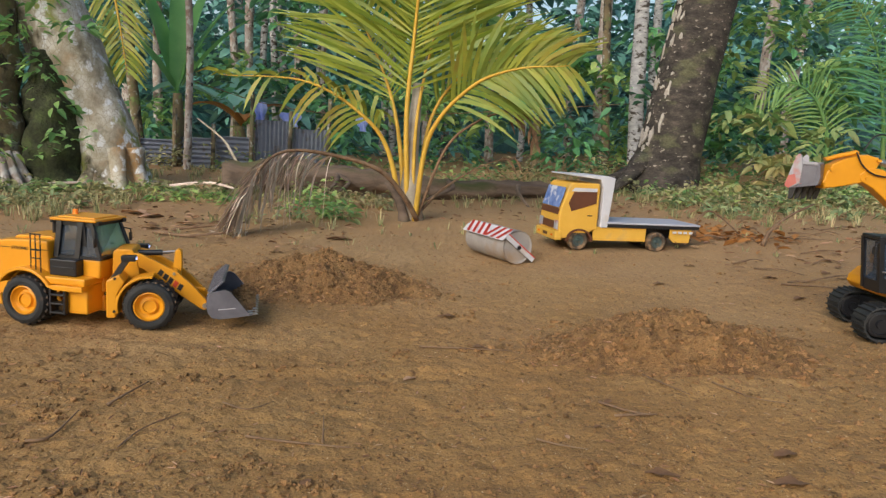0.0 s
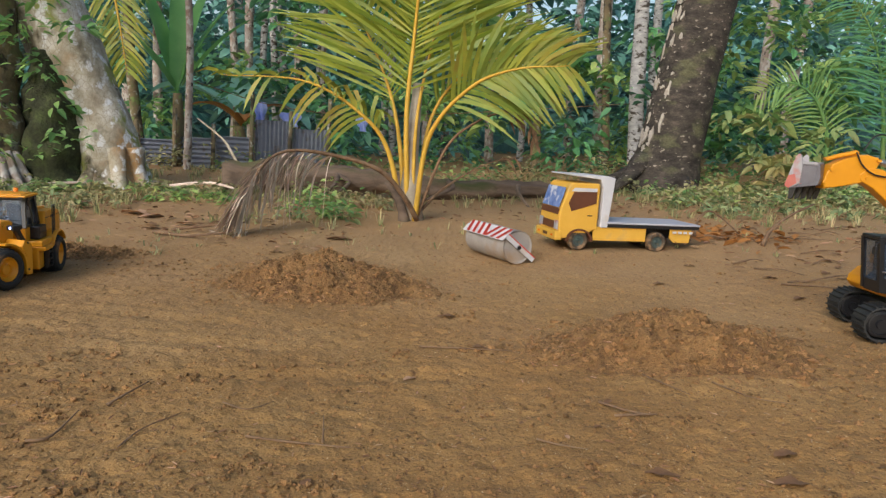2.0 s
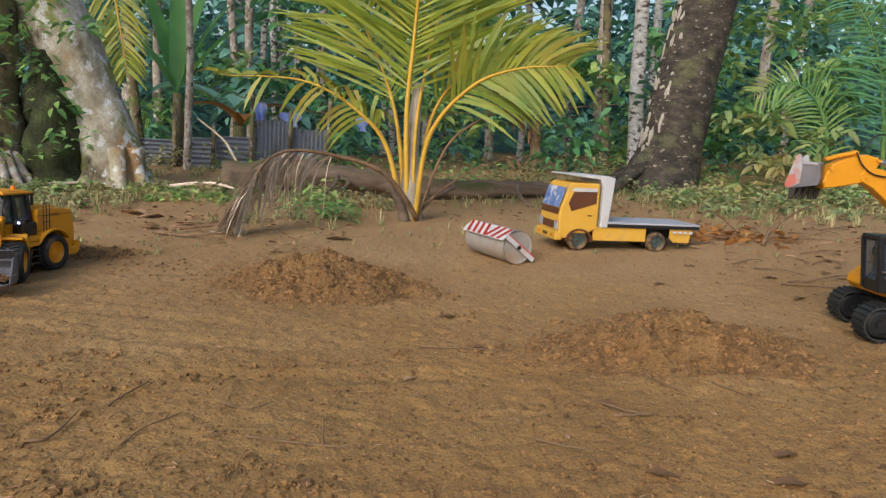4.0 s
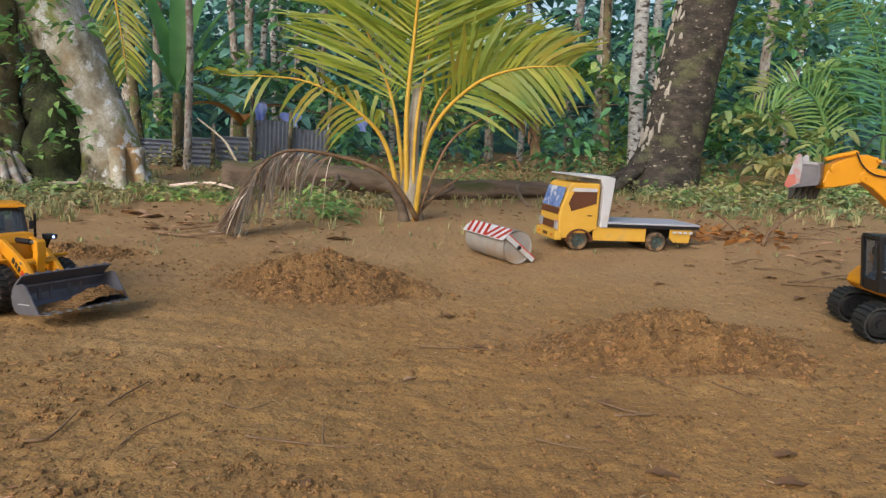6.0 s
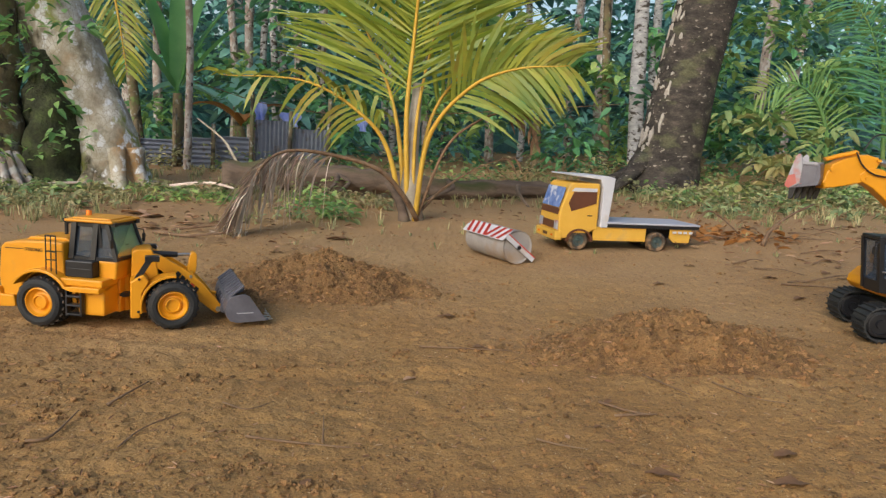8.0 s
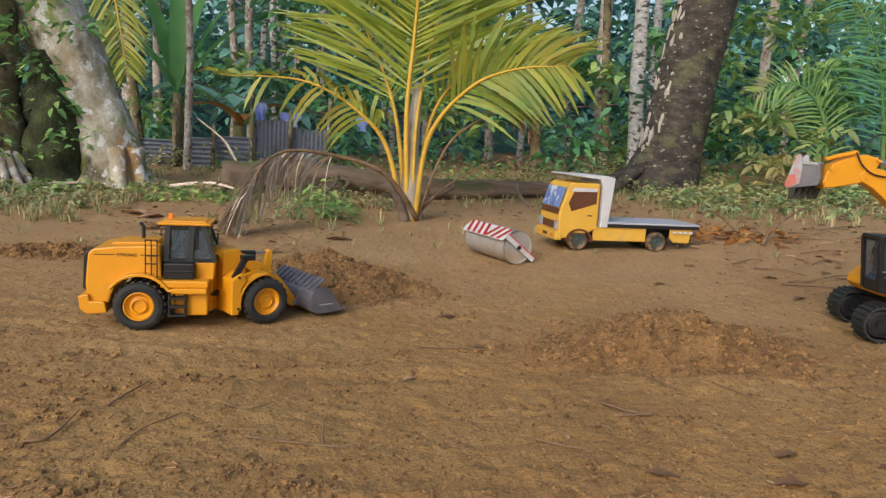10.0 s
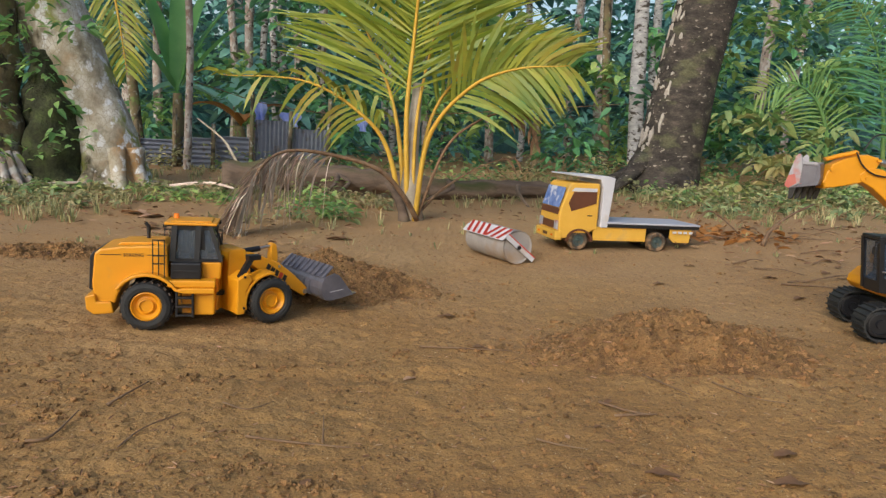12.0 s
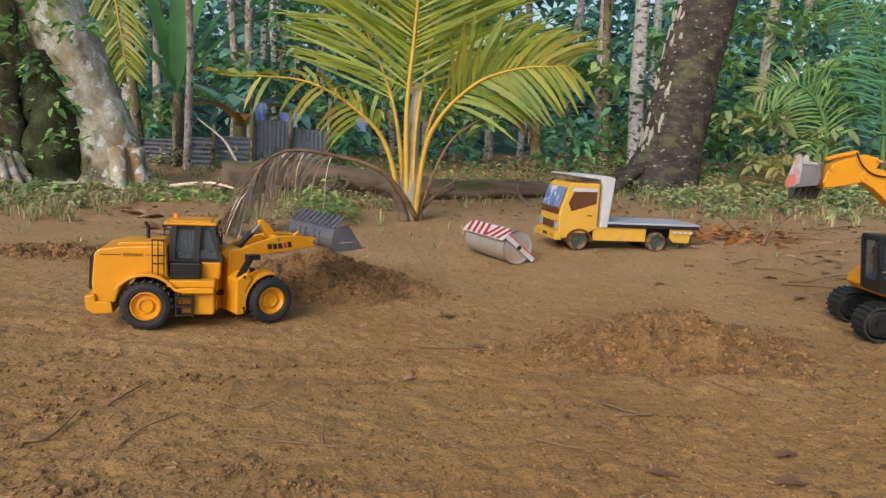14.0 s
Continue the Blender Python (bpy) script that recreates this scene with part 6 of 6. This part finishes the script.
# ferns and moss leaves on the left trunks
rnd = random.Random(9)
spots = []
for cx, cy, cz in ((-2.45, 4.25, 0.75), (-2.4, 4.25, 0.55), (-2.5, 4.1, 0.95), (-2.62, 4.0, 0.5), (-2.3, 4.25, 0.35), (-2.45, 4.2, 1.15), (-2.25, 4.25, 1.0), (-2.6, 4.0, 0.25)):
    spots += clump_spots(rnd, cx, cy, cz, 0.14, 34, 0.07)
for _ in range(8):
    spots += clump_spots(rnd, rnd.uniform(-2.75, -2.3), 4.12, rnd.uniform(0.1, 1.5), 0.10, 16, 0.055)
foliage("climbing_leaves", "small green climbing leaves on the trunks", "foliage", LEAF_LIGHT, spots, 0.5, 3)


# dead leaves and twigs on the yard
def dead_leaf(x, y, L, turn, mat, label, category="dead leaf"):
    n = 6
    verts, faces = [], []
    for i in range(n):
        f = i / (n - 1)
        w = L * 0.28 * math.sin(math.pi * (0.06 + 0.9 * f))
        z = 0.05 * L * math.sin(f * 3.0) + 0.003
        c = 0.05 * L * math.sin(i * 2.3 + L * 900)
        verts += [(L * (f - 0.5), w, z + w * 0.12 + c), (L * (f - 0.5) + c, 0, z), (L * (f - 0.5), -w, z + w * 0.3 - c * 0.5)]
    for i in range(n - 1):
        b = 3 * i
        faces += [(b, b + 1, b + 4, b + 3), (b + 1, b + 2, b + 5, b + 4)]
    ob = tagged(link_mesh("dead_leaf", raw_mesh("dead_leaf", verts, faces), mat, smooth=True), label, category, "fallen leaves")
    ob.matrix_basis = pose(x, y, ground_height(x, y) + 0.001, 0, 0, turn)
    return ob


for x, y, L, turn, pale in ((0.508, 0.946, 0.042, 20, 0), (0.311, 0.88, 0.045, -10, 0), (0.473, 0.857, 0.05, 5, 0), (0.02, 1.748, 0.05, 10, 0), (0.088, 1.463, 0.045, -15, 0), (-0.05, 1.276, 0.03, 40, 1),
                            (-0.16, 0.844, 0.025, 70, 0), (-0.446, 2.942, 0.12, 5, 0), (-1.50, 3.35, 0.17, -20, 1), (-1.40, 3.30, 0.13, 50, 1), (-1.30, 3.05, 0.09, -40, 0), (-1.16, 3.1, 0.1, 10, 1),
                            (-1.25, 2.95, 0.08, 5, 0), (1.25, 3.1, 0.08, 30, 0), (1.33, 3.2, 0.07, -40, 0), (1.4, 3.05, 0.07, 80, 0), (1.2, 3.3, 0.06, 10, 0), (1.5, 3.4, 0.06, 0, 0), (0.9, 2.5, 0.04, 0, 0),
                            (-0.9, 2.2, 0.04, 20, 0), (-0.62, 2.55, 0.05, 15, 0), (0.7, 2.2, 0.05, 25, 0), (1.1, 2.3, 0.05, -15, 0), (1.05, 2.0, 0.05, 25, 0), (0.3, 1.15, 0.025, 60, 0)):
    dead_leaf(x, y, L, turn, PALE_LEAF if pale else DEAD_LEAF, "pale curled dead leaf on soil" if pale else "brown curled dead leaf on soil")


def twig(points, r, label, mat=None):
    bm = bmesh.new()
    line = smooth_line([(x, y, ground_height(x, y) + h) for x, y, h in points], 14)
    tube(bm, line, [r * (1 - 0.6 * i / 13) for i in range(14)], 6, 0.2, len(points))
    return tagged(part("twig", bm, mat or TWIG, smooth=True), label, "twig", "fallen twigs")


for pts, r in (([(-0.276, 0.976, 0.003), (-0.2, 0.962, 0.006), (-0.101, 0.954, 0.003)], 0.0022), ([(-0.159, 0.96, 0.003), (-0.165, 1.0, 0.02), (-0.176, 1.063, 0.004)], 0.0014),
               ([(-0.573, 0.925, 0.003), (-0.545, 0.94, 0.006), (-0.552, 1.03, 0.008)], 0.0026), ([(-0.53, 1.075, 0.003), (-0.52, 1.10, 0.006), (-0.505, 1.176, 0.006)], 0.0028),
               ([(-0.039, 1.472, 0.003), (0.04, 1.462, 0.006), (0.161, 1.45, 0.003)], 0.0024), ([(0.158, 0.994, 0.003), (0.19, 0.972, 0.006), (0.228, 0.958, 0.003)], 0.0018),
               ([(0.284, 1.147, 0.004), (0.32, 1.10, 0.008), (0.36, 1.091, 0.003)], 0.0026), ([(0.30, 1.10, 0.003), (0.33, 1.09, 0.004), (0.37, 1.10, 0.003)], 0.003),
               ([(-0.44, 0.92, 0.003), (-0.43, 0.98, 0.006), (-0.40, 1.05, 0.003)], 0.0015), ([(-0.35, 1.1, 0.003), (-0.3, 1.07, 0.006), (-0.27, 1.12, 0.003)], 0.0015),
               ([(0.52, 1.26, 0.004), (0.56, 1.18, 0.006), (0.62, 1.14, 0.004)], 0.0016), ([(0.40, 1.30, 0.006), (0.43, 1.24, 0.006), (0.46, 1.2, 0.004)], 0.0018),
               ([(-1.19, 2.82, 0.01), (-1.02, 2.75, 0.015), (-0.88, 2.78, 0.03)], 0.008), ([(-1.15, 2.9, 0.01), (-1.0, 2.95, 0.03), (-0.86, 3.0, 0.05)], 0.007)):
    twig(pts, r, "thin dry brown twig on soil")
for pts, r in (([(1.12, 3.1, 0.02), (1.15, 3.15, 0.09), (1.22, 3.2, 0.115), (1.3, 3.2, 0.06), (1.36, 3.2, 0.01)], 0.006), ([(1.36, 2.95, 0.0), (1.4, 2.98, 0.06), (1.5, 3.05, 0.11), (1.66, 3.15, 0.15)], 0.010),
               ([(-1.43, 4.95, 0.03), (-1.54, 4.98, 0.22), (-1.62, 5.0, 0.32), (-1.80, 5.02, 0.45)], 0.013), ([(-1.75, 4.4, 0.02), (-1.5, 4.4, 0.06), (-1.25, 4.3, 0.03)], 0.014), ([(-1.9, 4.6, 0.02), (-2.3, 4.2, 0.03), (-2.6, 3.8, 0.02)], 0.012)):
    twig(pts, r, "weathered grey-brown fallen branch on soil", DRY_FROND if r > 0.0105 else TWIG)
rnd = random.Random(31)
for _ in range(34):
    x, y = rnd.uniform(1.08, 1.95), rnd.uniform(2.05, 3.4)
    a, L = rnd.uniform(-0.9, 0.5), rnd.uniform(0.08, 0.3)
    b = a + rnd.uniform(-0.5, 0.5)
    twig([(x, y, 0.004), (x + L * 0.5 * math.cos(a), y + L * 0.5 * math.sin(a), rnd.uniform(0.004, 0.025)), (x + L * 0.5 * (math.cos(a) + math.cos(b)), y + L * 0.5 * (math.sin(a) + math.sin(b)), 0.004)],
         rnd.uniform(0.0025, 0.006), "dry brown twig among litter")
for _ in range(30):
    dead_leaf(rnd.uniform(1.0, 2.0), rnd.uniform(2.0, 3.5), rnd.uniform(0.02, 0.055), rnd.uniform(0, 360), PALE_LEAF if rnd.random() < 0.25 else DEAD_LEAF, "dry brown fallen leaf among twigs")
for _ in range(26):
    y = rnd.uniform(0.8, 2.4)
    x = rnd.uniform(-0.65, 0.65) * y
    dead_leaf(x, y, rnd.uniform(0.008, 0.02), rnd.uniform(0, 360), PALE_LEAF if rnd.random() < 0.4 else DEAD_LEAF, "tiny dry leaf scrap on soil")

# dry straw and leaf litter at the wood's edge
rnd = random.Random(21)
spots = []
for x0, x1, y0, y1, count in ((-2.9, -1.0, 3.0, 4.5, 700), (-1.0, 1.2, 3.6, 4.8, 420), (1.0, 2.6, 2.4, 4.6, 700), (-1.3, -0.4, 2.6, 3.4, 160), (2.0, 3.6, 4.2, 6.0, 500), (-3.5, 4.0, 5.0, 6.5, 900)):
    for _ in range(count):
        x, y = rnd.uniform(x0, x1), rnd.uniform(y0, y1)
        spots.append((x, y, ground_fast(x, y) + 0.012, rnd.uniform(0.015, 0.05), rnd.uniform(0, 6.283), rnd.uniform(-0.1, 0.3)))
warm = [(rnd.gauss(1.27, 0.13), rnd.gauss(3.2, 0.16), 0.085, rnd.uniform(0.03, 0.07), rnd.uniform(0, 6.283), rnd.uniform(-0.1, 0.6)) for _ in range(130)]
foliage("orange_litter", "curled orange-brown dead leaves heaped on soil", "leaf litter", ORANGE_LEAF, [(x, y, ground_fast(x, y) + 0.014, L, a, p) for x, y, z, L, a, p in warm], 0.45, 11, 0.15)
half = len(spots) // 2
rnd.shuffle(spots)
foliage("leaf_litter", "brown dead leaf litter on soil", "leaf litter", DEAD_LEAF, spots[:half], 0.4, 7, 0.1)
foliage("straw_litter", "pale dry straw and leaf scraps", "leaf litter", PALE_LEAF, spots[half:], 0.16, 8, 0.1)

spots = []
for _ in range(1500):
    y = 0.72 + 2.4 * rnd.random() ** 1.5
    x = rnd.uniform(-0.72, 0.72) * (y + 0.1)
    spots.append((x, y, ground_height(x, y) + 0.002, rnd.uniform(0.004, 0.018), rnd.uniform(0, 6.283), rnd.uniform(-0.1, 0.25)))
for _ in range(2200):
    y = 0.72 + 2.2 * rnd.random() ** 1.3
    x = rnd.uniform(-0.72, 0.72) * (y + 0.1)
    spots.append((x, y, ground_height(x, y) + 0.002, 0.003 + 0.016 * rnd.random() ** 2, rnd.gauss(0, 0.9) + rnd.choice((0, 3.14)), rnd.uniform(-0.1, 0.3)))
for x, y, z, r in rnd.sample(LUMPS, 1500):
    spots.append((x, y, z + 0.003, rnd.uniform(0.004, 0.02), rnd.uniform(0, 6.283), rnd.uniform(-0.4, 0.5)))
rnd.shuffle(spots)
foliage("soil_fibres", "fine root fibres and straw bits on soil", "leaf litter", DEAD_LEAF, spots[:4300], 0.2, 9, 0.05)
foliage("pale_fibres", "fine pale straw bits on soil", "leaf litter", PALE_LEAF, spots[4300:], 0.14, 10, 0.05)
# ---- what moves ----
# seconds, hinge x and y, heading of the rear frame, heading of the front frame
DRIVE = [
    (0.0, -0.768, 1.565, -9.5, 14.4),
    (0.1, -0.813, 1.567, -18.0, 12.2),
    (0.2, -0.866, 1.568, -26.0, 8.6),
    (0.3, -0.892, 1.548, -31.8, 1.0),
    (0.4, -0.939, 1.558, -40.3, -5.0),
    (0.5, -0.997, 1.591, -49.4, -11.1),
    (0.6, -1.040, 1.620, -50.0, -19.1),
    (0.7, -1.087, 1.667, -50.0, -28.3),
    (0.8, -1.118, 1.699, -53.0, -37.8),
    (0.9, -1.152, 1.715, -60.0, -45.5),
    (1.0, -1.180, 1.733, -71.0, -48.3),
    (1.1, -1.202, 1.746, -84.5, -53.7),
    (1.2, -1.236, 1.813, -90.5, -58.8),
    (1.3, -1.256, 1.879, -96.5, -62.7),
    (1.5, -1.277, 1.939, -98.5, -70.5),
    (1.7, -1.288, 1.967, -94.0, -81.3),
    (2.1, -1.198, 1.888, -73.0, -102.0),
    (2.3, -1.198, 1.888, -73.0, -102.0),
    (2.6, -1.249, 1.920, -87.5, -86.8),
    (2.9, -1.290, 1.948, -99.0, -67.7),
    (3.2, -1.286, 1.950, -100.0, -69.5),
    (4.4, -1.286, 1.950, -100.0, -69.5),
    (5.0, -1.287, 1.952, -100.2, -69.6),
    (5.2, -1.214, 1.774, -90.1, -57.3),
    (5.3, -1.193, 1.741, -79.1, -51.5),
    (5.4, -1.180, 1.733, -71.0, -48.3),
    (5.5, -1.169, 1.726, -66.6, -47.2),
    (5.6, -1.155, 1.717, -61.1, -45.8),
    (5.7, -1.145, 1.717, -57.9, -43.2),
    (5.8, -1.131, 1.717, -54.4, -39.3),
    (5.9, -1.109, 1.697, -51.8, -34.0),
    (6.0, -1.085, 1.680, -50.0, -27.4),
    (6.1, -1.026, 1.618, -49.9, -17.5),
    (6.2, -1.003, 1.601, -49.5, -12.7),
    (6.3, -0.969, 1.587, -44.8, -8.1),
    (6.4, -0.923, 1.571, -35.6, -1.7),
    (6.5, -0.884, 1.566, -25.5, 6.6),
    (6.6, -0.843, 1.572, -14.6, 11.9),
    (6.7, -0.799, 1.588, -0.2, 22.4),
    (6.8, -0.766, 1.595, -2.2, 20.8),
    (7.0, -0.741, 1.572, -5.0, 24.6),
    (7.5, -0.735, 1.562, -7.0, 24.6),
    (7.9, -0.735, 1.562, -7.0, 24.6),
    (8.2, -0.723, 1.565, -6.0, 25.6),
    (9.3, -0.630, 1.590, 4.0, 34.0),
    (10.3, -0.542, 1.620, 13.9, 42.0),
    (11.4, -0.544, 1.621, 14.4, 41.5),
    (14.0, -0.546, 1.623, 14.2, 41.0),
]
# seconds, lift of the arms, tilt of the bucket against the ground
LIFT = [(0.0, 5, 5), (6.4, 5, 5), (7.0, 6.5, 2), (7.4, 0, 0), (9.0, 0, 0), (10.3, 0, 0), (11.7, 0, 0), (11.9, 4, 6), (12.0, 9, 6), (12.2, 13, 4), (12.4, 19, 3), (12.6, 23.5, 2), (12.8, 29.5, 2),
        (13.0, 35, 2), (13.2, 39, 2), (13.4, 43, 2), (13.6, 46, 2), (14.0, 46.4, 2)]


def ground_smooth(x, y):
    pts = [(x + dx, y + dy) for dx in (-0.1, 0, 0.1) for dy in (-0.1, 0, 0.1)]
    return sum(ground_height(a, b) for a, b in pts) / 9


def between(rows, t):
    for a, b in zip(rows, rows[1:]):
        if t <= b[0]:
            f = (t - a[0]) / (b[0] - a[0])
            return [u + (v - u) * f for u, v in zip(a[1:], b[1:])]
    return list(rows[-1][1:])


def motions():
    root, ff, arm, bucket, wheels = LOADER
    times = sorted({r[0] for r in DRIVE} | {r[0] for r in LIFT})
    places = []
    for t in times:
        x, y, h, f = between(DRIVE, t)
        places.append((t, x, y, h, f, ground_smooth(x, y)))
    walk(root, [(t, pose(x, y, z, 0, 0, h)) for t, x, y, h, f, z in places])
    walk(ff, [(t, pose(0, 0, 0, 0, 0, f - h)) for t, x, y, h, f, z in places])
    arms, buckets = [], []
    for t, x, y, h, f, z in places:
        lift, tilt = between(LIFT, t)
        m = pose(0, 0, 0, 0, 0, f - h) @ pose(ARM_AT[0], 0, ARM_AT[1], 0, -lift, 0)
        arms.append((t, m))
        pin = m @ Vector((PIN[0], 0, PIN[1]))
        buckets.append((t, Matrix.Translation(pin) @ pose(0, 0, 0, 0, 0, f - h) @ pose(0, 0, 0, 0, -tilt, 0)))
    walk(arm, arms)
    walk(bucket, buckets)
    for w, front, side in wheels:
        rows, spin, last = [], 0.0, None
        for t, x, y, h, f, z in places:
            a, dist = (f, PIVOT_FRONT) if front else (h, -PIVOT_BACK)
            d = Vector((math.cos(radians(a)), math.sin(radians(a)), 0))
            hub = Vector((x, y, 0)) + d * dist + Vector((-d.y, d.x, 0)) * side * HALF_TRACK
            if last is not None:
                spin += max(-80.0, min(80.0, math.degrees((hub - last).dot(d) / 0.0525)))
            last = hub
            steer = f - h if front else 0
            m = pose(0, 0, 0, 0, 0, steer) @ pose(dist, side * (HALF_TRACK - 0.004), HUB, 0, 0, 0) @ Matrix.Rotation(radians(spin), 4, "Y")
            rows.append((t, m))
        walk(w, rows)


motions()
